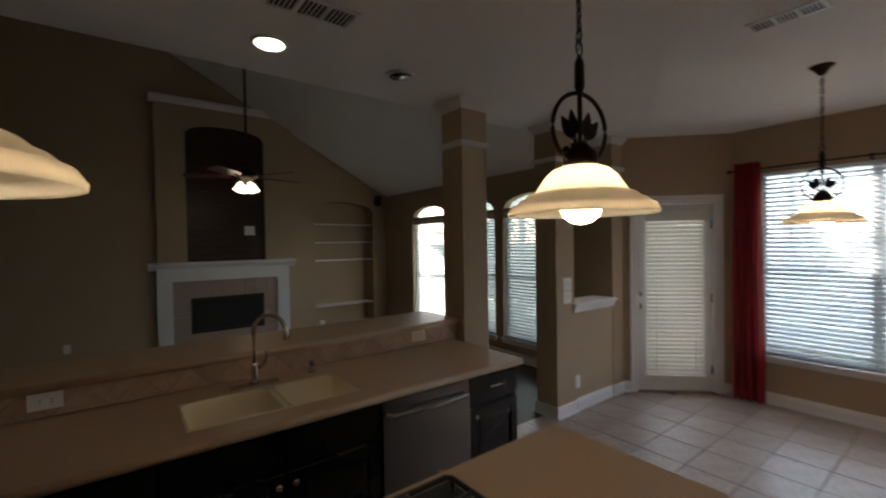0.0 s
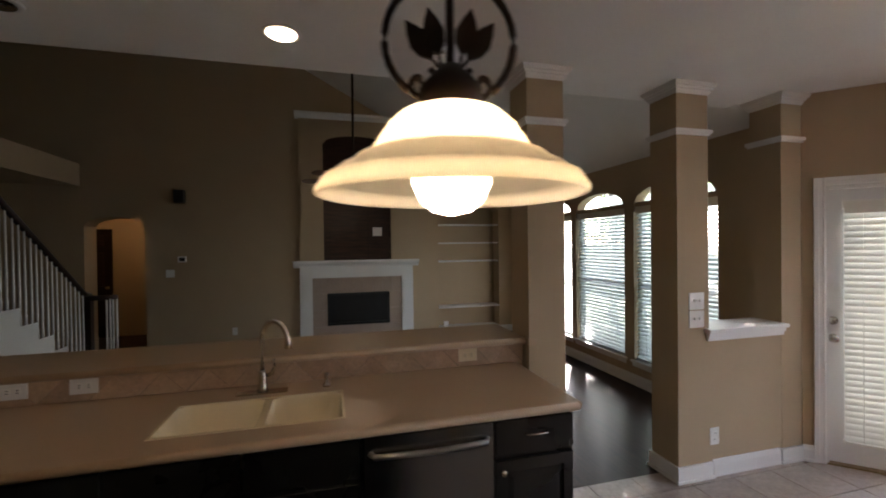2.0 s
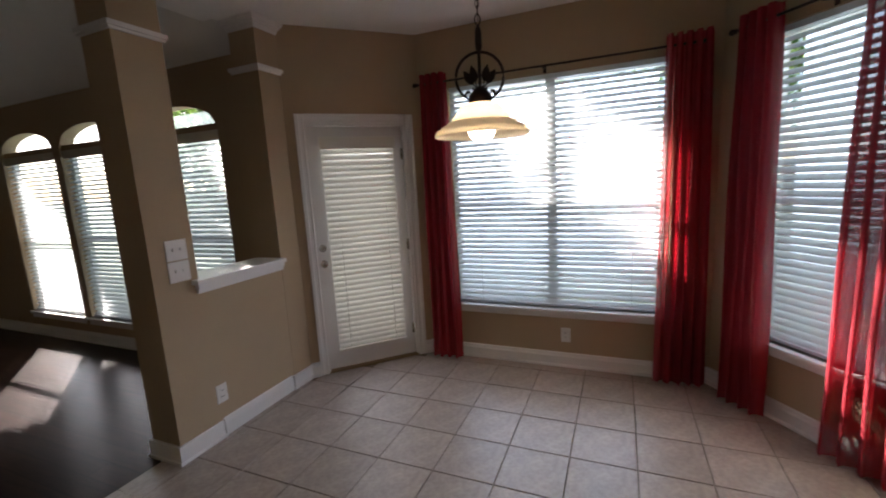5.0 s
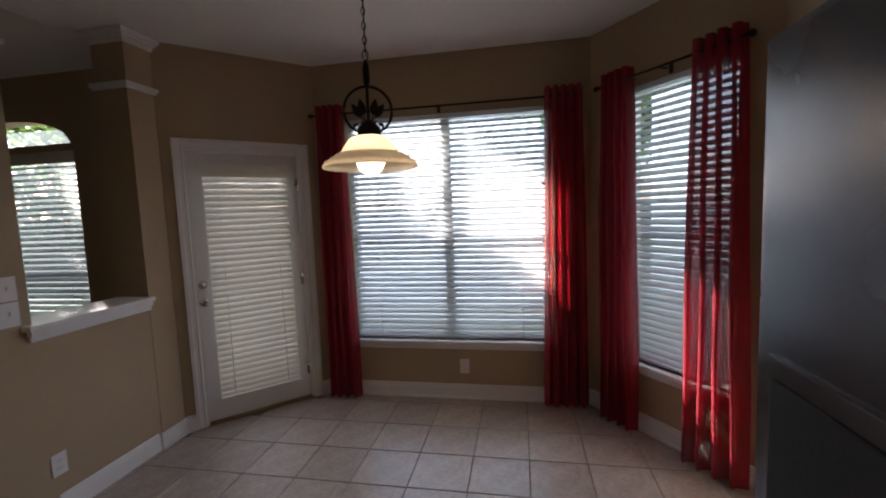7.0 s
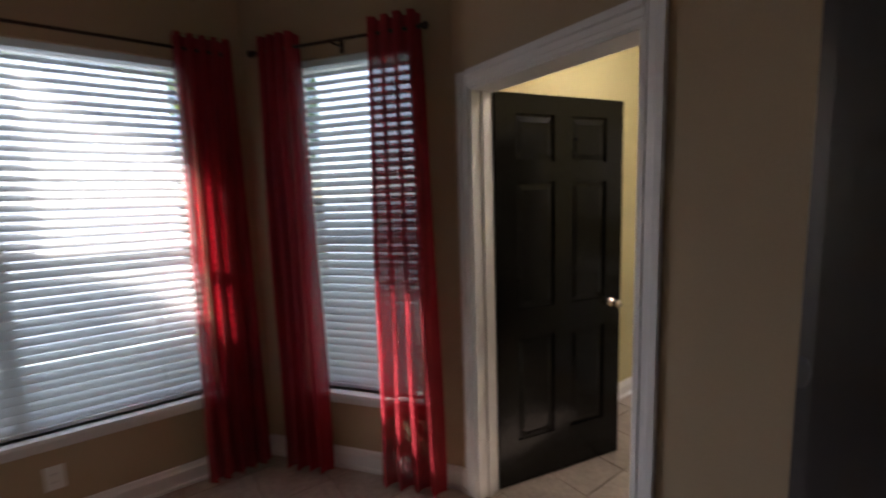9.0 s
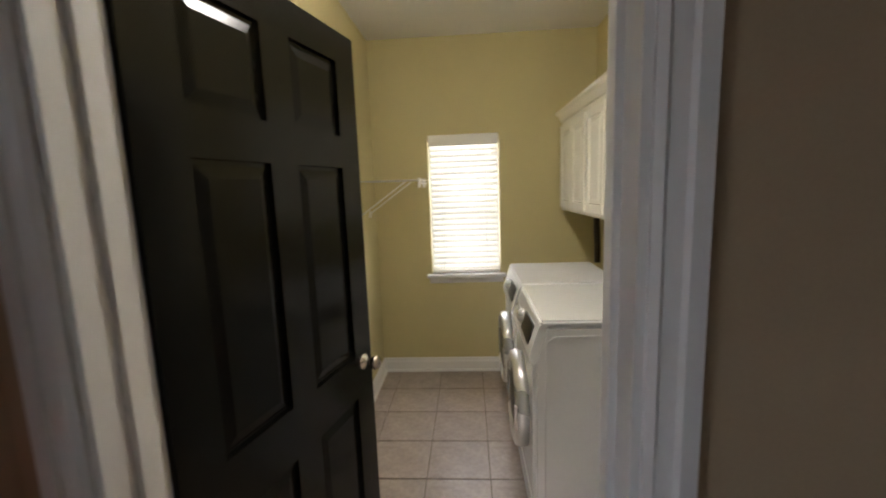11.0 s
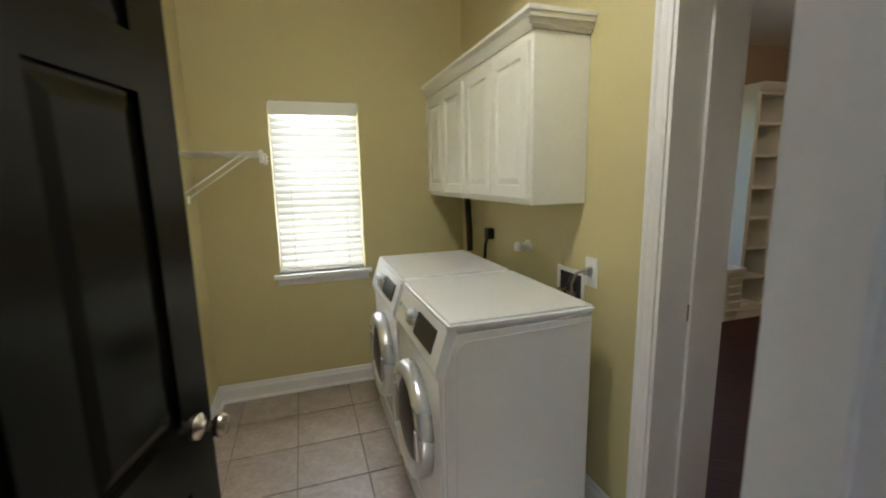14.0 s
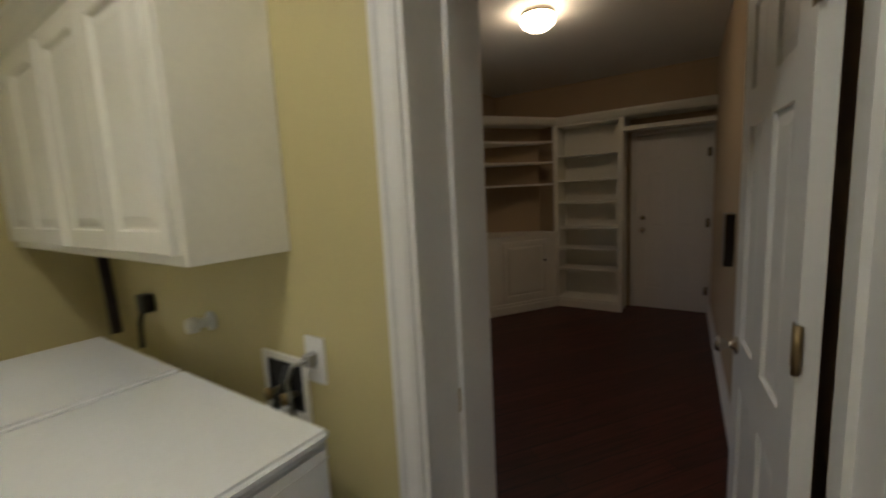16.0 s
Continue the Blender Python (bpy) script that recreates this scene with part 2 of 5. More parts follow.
def part(name, bm, mat, parent=None, label="", m=None):
    me = bpy.data.meshes.new(name)
    bm.to_mesh(me)
    bm.free()
    me.materials.append(mat)
    ob = new(name, me)
    if parent:
        ob.parent = parent
    if m:
        ob.matrix_basis = m
    return tagged(ob, label) if label else ob


def thing(name, label, category, m=None, group="", kind=""):
    ob = new(name)
    ob.empty_display_size = 0.1
    if m:
        ob.matrix_world = m
    return tagged(ob, label, category, group, kind)


def solid(name, bm, mat, label, category, m=None, kind="structure", group=""):
    return tagged(part(name, bm, mat, None, "", m), label, category, group, kind)


def along(p0, p1):
    """A frame whose x runs from p0 to p1 on the floor; y points to its left."""
    d = Vector((p1[0] - p0[0], p1[1] - p0[1], 0))
    return Matrix.Translation((p0[0], p0[1], 0)) @ Matrix.Rotation(math.atan2(d.y, d.x), 4, "Z"), d.length


def wall_mesh(length, z0, z1, y0, y1, holes=()):
    """A wall along x with rectangular holes (x0, x1, z0, z1)."""
    bm = bmesh.new()
    xs = sorted({0, length, *[h[0] for h in holes], *[h[1] for h in holes]})
    for a, b in zip(xs, xs[1:]):
        cuts = sorted([(h[2], h[3]) for h in holes if h[0] <= a + 1e-6 and h[1] >= b - 1e-6])
        z = z0
        for lo, hi in cuts:
            if lo > z + 1e-6:
                box(bm, a, y0, z, b, y1, lo)
            z = hi
        if z < z1 - 1e-6:
            box(bm, a, y0, z, b, y1, z1)
    return bm


def arch_fill(bm, x0, x1, zs, zt, y0, y1, segs=16):
    """Fills the corners above a segment arch that springs at zs and peaks at zt."""
    n = segs
    pts = [(x0 + (x1 - x0) * k / n, zs + (zt - zs) * math.sqrt(max(0, 1 - (2 * k / n - 1) ** 2))) for k in range(n + 1)]
    for (xa, za), (xb, zb) in zip(pts, pts[1:]):
        top = zt + 0.001
        v = [bm.verts.new(q) for q in ((xa, y0, za), (xb, y0, zb), (xb, y0, top), (xa, y0, top), (xa, y1, za), (xb, y1, zb), (xb, y1, top), (xa, y1, top))]
        bm.faces.new((v[0], v[1], v[2], v[3])), bm.faces.new((v[7], v[6], v[5], v[4])), bm.faces.new((v[0], v[4], v[5], v[1]))
    return bm


def molding(length, rise, out, z, steps=4):
    """A stepped moulding along x, standing out along -y from y = 0."""
    ol = [(0, z), (-out * 0.35, z), (-out * 0.45, z + rise * 0.25), (-out * 0.75, z + rise * 0.6), (-out, z + rise * 0.75), (-out, z + rise), (0, z + rise)]
    return prism(bmesh.new(), ol, "x", 0, length)


# ---- the large structure ----
CEIL = 2.75
solid("floor_nook", boxes((-1.3, 0.56, -0.12, 6.75, 4.50, -0.006)), M_GROUT, "beige ceramic tile floor with brown grout", "floor")
NOOK_FLOOR = bpy.data.objects["floor_nook"]
solid("floor_living", boxes((-4.2, 4.50, -0.12, 5.95, 13.2, 0.0)), M_WOOD, "dark glossy cherry wood floor", "floor")
solid("floor_laundry", boxes((3.74, -2.3, -0.12, 5.75, 0.56, -0.006)), M_GROUT, "beige ceramic tile floor with brown grout", "floor")
LAUNDRY_FLOOR = bpy.data.objects["floor_laundry"]
solid("floor_study", boxes((-1.0, -2.7, -0.12, 3.74, 0.50, 0.0)), M_STUDY, "red-brown wood floor", "floor")
solid("ceiling_kitchen", boxes((-1.4, 0.50, CEIL, 6.9, 4.74, CEIL + 0.15)), M_CEIL, "flat off-white textured ceiling", "ceiling")
solid("ceiling_laundry", boxes((3.7, -2.4, 2.68, 5.8, 0.60, 2.80)), M_CEIL, "flat white ceiling", "ceiling")
solid("ceiling_study", boxes((-1.1, -2.8, 2.70, 3.76, 0.52, 2.82)), M_CEIL, "flat grey-white ceiling", "ceiling")


def room_wall(name, p0, p1, z1, mat, label, holes=(), thick=0.13, z0=0.0, base=True, arches=(), skip=()):
    """A wall with the room on the right of p0 to p1; the baseboard leaves out door holes and skip."""
    m, ln = along(p0, p1)
    bm = wall_mesh(ln, z0, z1, 0, thick, holes)
    for a in arches:
        arch_fill(bm, *a, 0, thick)
    if arches:
        bmesh.ops.remove_doubles(bm, verts=bm.verts, dist=1e-5)
    ob = solid(name, bm, mat, label, "wall", m)
    if base:
        gaps = sorted([(h[0] - 0.07, h[1] + 0.07) for h in holes if h[2] < 0.05] + list(skip))
        x = 0.0
        for a, b in gaps + [(ln, ln)]:
            if a > x + 0.02:
                bm = prism(bmesh.new(), [(0, 0), (-0.016, 0), (-0.016, 0.085), (-0.010, 0.098), (-0.006, 0.115), (0, 0.12)], "x", x, min(a, ln))
                prism(bm, [(-0.016, 0), (-0.028, 0), (-0.026, 0.014), (-0.016, 0.022)], "x", x, min(a, ln))
                solid("baseboard", bm, M_WHITE, "white painted baseboard with shoe moulding", "baseboard", m)
            x = max(x, b)
    return ob


def casing(name, m, x0, x1, ztop, depth, mat=M_WHITE, w=0.07, sides=(True, True), w_left=0.0):
    """Door trim: profiled casing on both faces, jambs and stops. m: the wall's frame."""
    root = thing(name, "white painted door casing with stepped profile", "door trim", m, kind="structure")
    for face, yy in ((0, -1), (1, 1)):
        if not sides[face]:
            continue
        y = 0 if face == 0 else depth
        wl = w_left or w
        for a, b, za, zb in ((x0 - wl, x0, 0, ztop), (x1, x1 + w, 0, ztop)):
            bm = bmesh.new()
            inner = b if a < x0 else a
            s = -1 if a < x0 else 1
            prism(bm, [(inner, y), (inner, y + yy * 0.010), (inner + s * 0.012, y + yy * 0.016), (inner + s * 0.018, y + yy * 0.011),
                       (inner + s * 0.040, y + yy * 0.014), (inner + s * 0.046, y + yy * 0.021), (inner + s * (b - a), y + yy * 0.021), (inner + s * (b - a), y)], "z", za, zb + w)
            part("casing_leg", bm, mat, root)
        bm = bmesh.new()
        prism(bm, [(y, ztop), (y + yy * 0.010, ztop), (y + yy * 0.016, ztop + 0.012), (y + yy * 0.011, ztop + 0.018), (y + yy * 0.014, ztop + 0.040),
                   (y + yy * 0.0212, ztop + 0.046), (y + yy * 0.0212, ztop + w + 0.001), (y, ztop + w + 0.001)], "x", x0 - 0.001, x1 + 0.001)
        part("casing_head", bm, mat, root)
    part("jamb", boxes((x0 - 0.002, -0.002, 0, x0 + 0.014, depth + 0.002, ztop)), mat, root)
    part("jamb", boxes((x1 - 0.014, -0.002, 0, x1 + 0.002, depth + 0.002, ztop)), mat, root)
    part("head_jamb", boxes((x0 + 0.014, -0.002, ztop - 0.014, x1 - 0.014, depth + 0.002, ztop + 0.002)), mat, root)
    for a, b in ((x0 + 0.014, x0 + 0.026), (x1 - 0.026, x1 - 0.014)):
        part("door_stop", boxes((a, depth * 0.45, 0, b, depth * 0.45 + 0.035, ztop - 0.014)), mat, root)
    return root


def panel_door(root, w, h, t, mat, label=""):
    """A six-panel leaf: x from 0 to w, y from 0 to t."""
    st, cx = 0.115, w / 2
    zs = [0.0, 0.24, 0.80, 0.95, 1.60, 1.70, 1.93, h]
    bm = bmesh.new()
    for a, b in ((0, st), (cx - 0.055, cx + 0.055), (w - st, w)):
        box(bm, a, 0, 0, b, t, h)
    for k in (0, 2, 4, 6):
        for a, b in ((st, cx - 0.055), (cx + 0.055, w - st)):
            box(bm, a, 0, zs[k], b, t, zs[k + 1])
    leaf = part("leaf", bm, mat, root, label)
    for k in (1, 3, 5):
        for a, b in ((st, cx - 0.055), (cx + 0.055, w - st)):
            z0, z1 = zs[k], zs[k + 1]
            bm = bmesh.new()
            box(bm, a, t * 0.30, z0, b, t * 0.70, z1)
            for y0, y1 in ((t * 0.30, 0.004), (t * 0.70, t - 0.004)):
                i = 0.040
                o = [bm.verts.new(q) for q in ((a + 0.012, y0, z0 + 0.012), (b - 0.012, y0, z0 + 0.012), (b - 0.012, y0, z1 - 0.012), (a + 0.012, y0, z1 - 0.012))]
                n = [bm.verts.new(q) for q in ((a + i, y1, z0 + i), (b - i, y1, z0 + i), (b - i, y1, z1 - i), (a + i, y1, z1 - i))]
                bm.faces.new(n)
                for q in range(4):
                    bm.faces.new((o[q], o[(q + 1) % 4], n[(q + 1) % 4], n[q]))
            bmesh.ops.recalc_face_normals(bm, faces=bm.faces)
            part("door_panel", bm, mat, leaf)
    return leaf


def knob(root, x, z, y, out, mat, rose=0.028):
    bm = lathe([(rose, 0), (rose, 0.006), (0.012, 0.012), (0.011, 0.030), (0.022, 0.040), (0.026, 0.052), (0.020, 0.062), (0.002, 0.064)], 20)
    return part("door_knob", bm, mat, root, "", Matrix.Translation((x, y, z)) @ Matrix.Rotation(radians(90 if out < 0 else -90), 4, "X"))


def hinge(root, x, z, y, mat):
    bm = boxes((x - 0.018, y - 0.004, z - 0.045, x + 0.018, y + 0.003, z + 0.045))
    lathe([(0.006, -0.048), (0.006, 0.048)], 10, bm, (x, y - 0.006, z))
    return part("hinge", bm, mat, root)


def blind(name, m, w, z0, z1, mat, tilt, label, pitch=0.044, group="blinds", y=0.0, valance=True):
    """A slatted blind along x of m from 0 to w; the room is at -y."""
    root = thing(name, label, "window blind", m @ Matrix.Translation((0, y, 0)), group)
    drop = 0.075 if valance else 0.045
    part("headrail", boxes((0, -0.027, z1 - (0.05 if valance else 0.034), w, 0.03, z1)), mat, root)
    if valance:
        part("valance", boxes((-0.002, -0.036, z1 - 0.082, w + 0.002, -0.0275, z1 + 0.002), bevel=0.002), M_CREAM, root)
    part("bottom_rail", boxes((0.002, -0.026, z0, w - 0.002, 0.026, z0 + 0.02), bevel=0.004), mat, root)
    count = int((z1 - drop - z0 - 0.02) / pitch)
    bm = bmesh.new()
    prof = [(-0.025, 0.0), (-0.012, 0.0022), (0.0, 0.0030), (0.012, 0.0022), (0.025, 0.0)]
    lo = [bm.verts.new((0.003, a, b)) for a, b in prof] + [bm.verts.new((0.003, a, b - 0.0020)) for a, b in reversed(prof)]
    hi = [bm.verts.new((w - 0.003, q.co.y, q.co.z)) for q in lo]
    bm.faces.new(lo[::-1]), bm.faces.new(hi)
    for k in range(len(lo)):
        bm.faces.new((lo[k], lo[(k + 1) % len(lo)], hi[(k + 1) % len(lo)], hi[k]))
    me = bpy.data.meshes.new("slat")
    bm.to_mesh(me), bm.free()
    me.materials.append(mat)
    rnd = random.Random(len(name) + int(w * 1000))
    for k in range(count):
        ob = new("slat", me)
        ob.parent = root
        ob.matrix_basis = pose(0, 0, z0 + 0.04 + k * (z1 - drop - z0 - 0.02) / count, tilt + rnd.uniform(-1.5, 1.5), rnd.uniform(-0.12, 0.12), 0)
    for x in (0.12 * w + 0.03, 0.88 * w - 0.03):
        bm = bmesh.new()
        tube(bm, [(x, -0.024, z0 + 0.02), (x, -0.024, z1 - 0.04)], 0.0012, 5)
        tube(bm, [(x, 0.024, z0 + 0.02), (x, 0.024, z1 - 0.04)], 0.0012, 5)
        part("ladder_cord", bm, mat, root)
    return root


def window_unit(name, m, x0, x1, z0, z1, depth, label, mullion=True, sill=0.05, sash=True, sill_mat=None):
    """Glass, frame and sill in a hole of a wall."""
    root = thing(name, label, "window", m, kind="structure")
    f = 0.04
    part("window_frame", boxes((x0, depth - 0.05, z0, x0 + f, depth, z1), (x1 - f, depth - 0.05, z0, x1, depth, z1), (x0 + f, depth - 0.05, z0, x1 - f, depth, z0 + f), (x0 + f, depth - 0.05, z1 - f, x1 - f, depth, z1)), M_WHITE, root)
    if mullion:
        c = (x0 + x1) / 2
        part("mullion", boxes((c - 0.035, depth - 0.055, z0 + f, c + 0.035, depth + 0.005, z1 - f)), M_WHITE, root)
    if sash:
        zc = (z0 + z1) / 2 - 0.06
        part("meeting_rail", boxes((x0 + f, depth - 0.045, zc - 0.02, x1 - f, depth - 0.004, zc + 0.02)), M_WHITE, root)
    g = part("pane", boxes((x0 + f, depth - 0.027, z0 + f, x1 - f, depth - 0.022, z1 - f)), M_GLASS, root, "clear glass pane")
    g.visible_shadow = False
    if sill:
        part("window_sill", boxes((x0 - 0.04, -sill, z0 - 0.028, x1 + 0.04, depth - 0.05, z0), bevel=0.006), sill_mat or M_WHITE, root)
        part("apron", boxes((x0 - 0.02, -0.014, z0 - 0.075, x1 + 0.02, 0, z0 - 0.028)), sill_mat or M_WHITE, root)
    return root


# nook walls
D0, D1 = (5.785, 4.355), (6.55, 3.59)
B0, B1 = (6.55, 1.41), (5.56, 0.69)
MD, LD = along(D0, D1)
room_wall("wall_patio_door", D0, D1, CEIL, M_TAN, "tan painted wall with the patio door", [(0.137, 0.937, -0.02, 2.045)])
MW, LW = along(D1, B0)
room_wall("wall_nook_window", D1, B0, CEIL, M_TAN, "tan painted wall with wide window", [(0.25, 1.91, 0.49, 2.30)])
MB, LB = along(B0, B1)
room_wall("wall_bay", B0, B1, CEIL, M_TAN, "tan painted angled wall with narrow window", [(0.28, 1.02, 0.47, 2.30)])
ML, LL = along(B1, (-1.2, 0.69))
room_wall("wall_back", B1, (-1.2, 0.69), CEIL, M_TAN, "tan painted wall with the laundry doorway", [(0.12, 0.945, -0.02, 2.045)])
room_wall("wall_kitchen_end", (-1.2, 0.69), (-1.2, 4.42), CEIL, M_TAN, "plain tan painted wall")
room_wall("wall_bar_end", (-1.2, 4.36), (0.56, 4.36), CEIL, M_TAN, "tan painted wall end beside the bar", thick=0.40)


def column(name, x0, x1, y0, y1, label):
    root = thing(name, label, "column", Matrix.Translation((0, 0, 0)), "tan columns with white bands", "structure")
    part("shaft", boxes((x0, y0, 0, x1, y1, CEIL)), M_TAN, root)
    part("band", boxes((x0 - 0.022, y0 - 0.022, 2.405, x1 + 0.022, y1 + 0.022, 2.430), (x0 - 0.012, y0 - 0.012, 2.390, x1 + 0.012, y1 + 0.012, 2.405)), M_WHITE, root, "thin white band")
    bm = bmesh.new()
    for k, (o, za, zb) in enumerate(((0.008, 2.672, 2.684), (0.014, 2.684, 2.702), (0.026, 2.702, 2.720), (0.038, 2.720, 2.734), (0.044, 2.734, CEIL - 0.002))):
        box(bm, x0 - o, y0 - o, za, x1 + o, y1 + o, zb)
    part("crown", bm, M_WHITE, root, "white crown capital")
    part("base", boxes((x0 - 0.016, y0 - 0.016, 0, x1 + 0.016, y1 + 0.016, 0.11), (x0 - 0.026, y0 - 0.026, 0, x1 + 0.026, y1 + 0.026, 0.018)), M_WHITE, root, "white baseboard wrap")
    return root


column("column_bar", 3.525, 3.775, 4.355, 4.60, "tan square column at the bar's end")
column("column_half_wall", 4.64, 4.905, 4.355, 4.60, "tan square column with light switches")
column("column_corner", 5.585, 5.784, 4.358, 4.60, "tan engaged column beside the half wall")
solid("half_wall", boxes((4.906, 4.36, 0, 5.584, 4.53, 1.0)), M_TAN, "low tan half wall between nook and living room", "half wall")
solid("baseboard", prism(bmesh.new(), [(4.36, 0), (4.344, 0), (4.344, 0.085), (4.352, 0.115), (4.36, 0.12)], "x", 4.935, 5.556), M_WHITE, "white painted baseboard", "baseboard")
ledge = thing("wall_ledge", "white ledge with moulding on the half wall", "ledge", kind="structure")
part("top", boxes((4.86, 4.30, 1.022, 5.584, 4.59, 1.05), bevel=0.006), M_WHITE, ledge)
part("moulding", boxes((4.88, 4.325, 0.992, 5.584, 4.36, 1.022), (4.885, 4.340, 0.962, 5.584, 4.36, 0.992)), M_WHITE, ledge)
pil = thing("wall_end_trim", "white band and crown on the bar's end wall", "trim", kind="structure")
part("band", boxes((-1.19, 4.335, 2.405, 0.584, 4.36, 2.430), (0.56, 4.335, 2.405, 0.584, 4.78, 2.430)), M_WHITE, pil)
bm = bmesh.new()
for o, za, zb in ((0.012, 2.655, 2.668), (0.022, 2.668, 2.690), (0.042, 2.690, 2.712), (0.060, 2.712, 2.728), (0.068, 2.728, CEIL - 0.002)):
    box(bm, -1.19, 4.36 - o, za, 0.56 + o, 4.755 + o * 0.4, zb)
part("crown", bm, M_WHITE, pil)

# living room
WX, WY = 5.77, 9.45
room_wall("wall_fireplace", (-4.0, WY), (WX, WY), 5.6, M_TAN, "tall tan wall with fireplace, niche and arched hall opening",
          [(2.81, 3.60, -0.02, 2.14), (8.27, 9.46, 0.10, 2.46)], arches=[(2.81, 3.60, 2.00, 2.14), (8.27, 9.46, 2.29, 2.46)], thick=0.35, skip=[(5.85, 7.9)])
MA, LA = along((WX, WY), (WX, 4.45))
WINS = ((0.97, 2.00), (2.12, 3.14), (3.30, 4.40))
room_wall("wall_living_windows", (WX, WY), (WX, 4.45), 2.62, M_TAN, "tan wall with three arched windows",
          [(a, b, 0.29, 2.30) for a, b in WINS], arches=[(a, b, 2.10, 2.30) for a, b in WINS])
bm = bmesh.new()
prism(bm, [(WX + 0.2, 2.50), (WX + 0.2, 2.70), (1.44, 5.08), (-4.1, 5.08), (-4.1, 4.95), (1.40, 4.95)], "y", 4.64, WY + 0.1)
solid("ceiling_living", bm, M_CEIL, "vaulted off-white living room ceiling", "ceiling")
solid("wall_over_kitchen", boxes((-4.1, 4.64, CEIL + 0.15, 6.0, 4.74, 5.6)), M_TAN, "tan wall above the kitchen opening", "wall")
solid("wall_living_end", boxes((-4.1, 4.5, 0, -4.0, 9.6, 5.6)), M_TAN, "plain tan wall behind the stairs", "wall")
solid("wall_living_south", boxes((-4.0, 4.42, 0, -1.2, 4.55, 5.0)), M_TAN, "plain tan wall", "wall")
solid("wall_hall", boxes((-2.4, 11.3, 0, 0.6, 11.4, 2.7), (-2.5, 9.8, 0, -2.4, 11.4, 2.7), (0.5, 9.8, 0, 0.6, 11.4, 2.7)), M_TAN, "tan walls of the hall beyond the arch", "wall")
solid("ceiling_hall", boxes((-2.5, 9.8, 2.6, 0.6, 11.4, 2.7)), M_CEIL, "flat hall ceiling", "ceiling")
solid("wall_living_corner", boxes((5.77, 4.44, 0, 5.90, 4.46, 2.75)), M_TAN, "tan wall return", "wall")

# laundry
LX0, LX1, LY0, LY1 = 3.86, 5.60, -2.13, 0.56
MLB, _ = along((LX1, LY0), (LX0, LY0))
room_wall("wall_laundry_left", (LX1, LY1), (LX1, LY0), 2.7, M_YEL, "yellow-green painted laundry wall")
room_wall("wall_laundry_back", (LX1, LY0), (LX0, LY0), 2.7, M_YEL, "yellow-green wall with small window", [(LX1 - 5.16, LX1 - 4.60, 0.84, 1.95)])
MLR, _ = along((LX0, LY0), (LX0, LY1))
room_wall("wall_laundry_right", (LX0, LY0), (LX0, LY1), 2.7, M_YEL, "yellow-green wall with cabinets and study doorway", [(1.834, 2.555, -0.02, 2.045)], thick=0.30)
solid("wall_laundry_front", wall_mesh(1.80, 0, 2.7, -0.008, -0.002, [(0.16, 0.985, -0.02, 2.045)]), M_YEL, "yellow-green paint inside the laundry doorway wall", "wall", Matrix.Translation((5.60, 0.558, 0)) @ Matrix.Rotation(math.pi, 4, "Z"))

# study
room_wall("wall_study_right", (-0.80, 0.09), (3.74, 0.455), 2.72, M_TAN, "tan study wall")
room_wall("wall_study_far", (-0.80, -2.45), (-0.80, 0.22), 2.72, M_TAN, "tan study wall behind bookcases and door", base=False)
MSL, _ = along((3.74, -2.45), (-0.80, -2.45))
room_wall("wall_study_left", (3.74, -2.45), (-0.80, -2.45), 2.72, M_TAN, "tan study wall with window", [(1.75, 2.75, 0.62, 2.1)], base=False)
solid("wall_study_near", boxes((3.548, -2.45, 0, 3.559, -0.298, 2.699), (3.548, -0.298, 2.047, 3.559, 0.44, 2.699)), M_TAN, "tan study wall", "wall")

# outdoors
solid("ground", boxes((-300, -300, -0.5, 300, 300, -0.22)), M_GRASS, "green lawn", "ground")
casing("trim_laundry_door", ML, 0.12, 0.945, 2.045, 0.13)
casing("trim_study_door", MLR, 1.834, 2.555, 2.045, 0.30, w=0.060)
casing("trim_patio_door", MD, 0.137, 0.937, 2.045, 0.13, sides=(True, False))

# ---- windows, blinds, curtains ----
window_unit("window_nook", MW, 0.25, 1.91, 0.49, 2.30, 0.13, "wide double window with white frame", sash=True)
blind("window_blind", MW, 1.62, 0.497, 2.297, M_SLAT, 37, "wide white slatted blind, half open and backlit", valance=False, y=0.045).matrix_world @= Matrix.Translation((0.27, 0, 0))
window_unit("window_bay", MB, 0.28, 1.02, 0.47, 2.30, 0.13, "narrow window with white frame", mullion=False)
blind("window_blind", MB, 0.71, 0.477, 2.297, M_SLAT, 42, "narrow white slatted blind, half open and backlit", valance=False, y=0.045).matrix_world @= Matrix.Translation((0.295, 0, 0))
for k, (a, b) in enumerate(WINS):
    window_unit("window_living_%d" % (k + 1), MA, a, b, 0.29, 2.10, 0.13, "tall window with arched top light", mullion=False, sill=0.03)
    root = bpy.data.objects["window_living_%d" % (k + 1)]
    part("arch_bar", boxes((a, 0.02, 2.07, b, 0.10, 2.125)), M_TAN, root, "tan bar under the arch")
    g = part("arch_pane", boxes((a + 0.01, 0.10, 2.125, b - 0.01, 0.105, 2.30)), M_GLASS, root, "clear glass arch pane")
    g.visible_shadow = False
    blind("window_blind", MA, b - a - 0.03, 0.30, 2.07, M_SLAT, 31, "tall white slatted blind, half open and backlit", y=0.045).matrix_world @= Matrix.Translation((a + 0.015, 0, 0))
window_unit("window_laundry", MLB, LX1 - 5.16, LX1 - 4.60, 0.84, 1.95, 0.13, "small window with white sill", mullion=False)
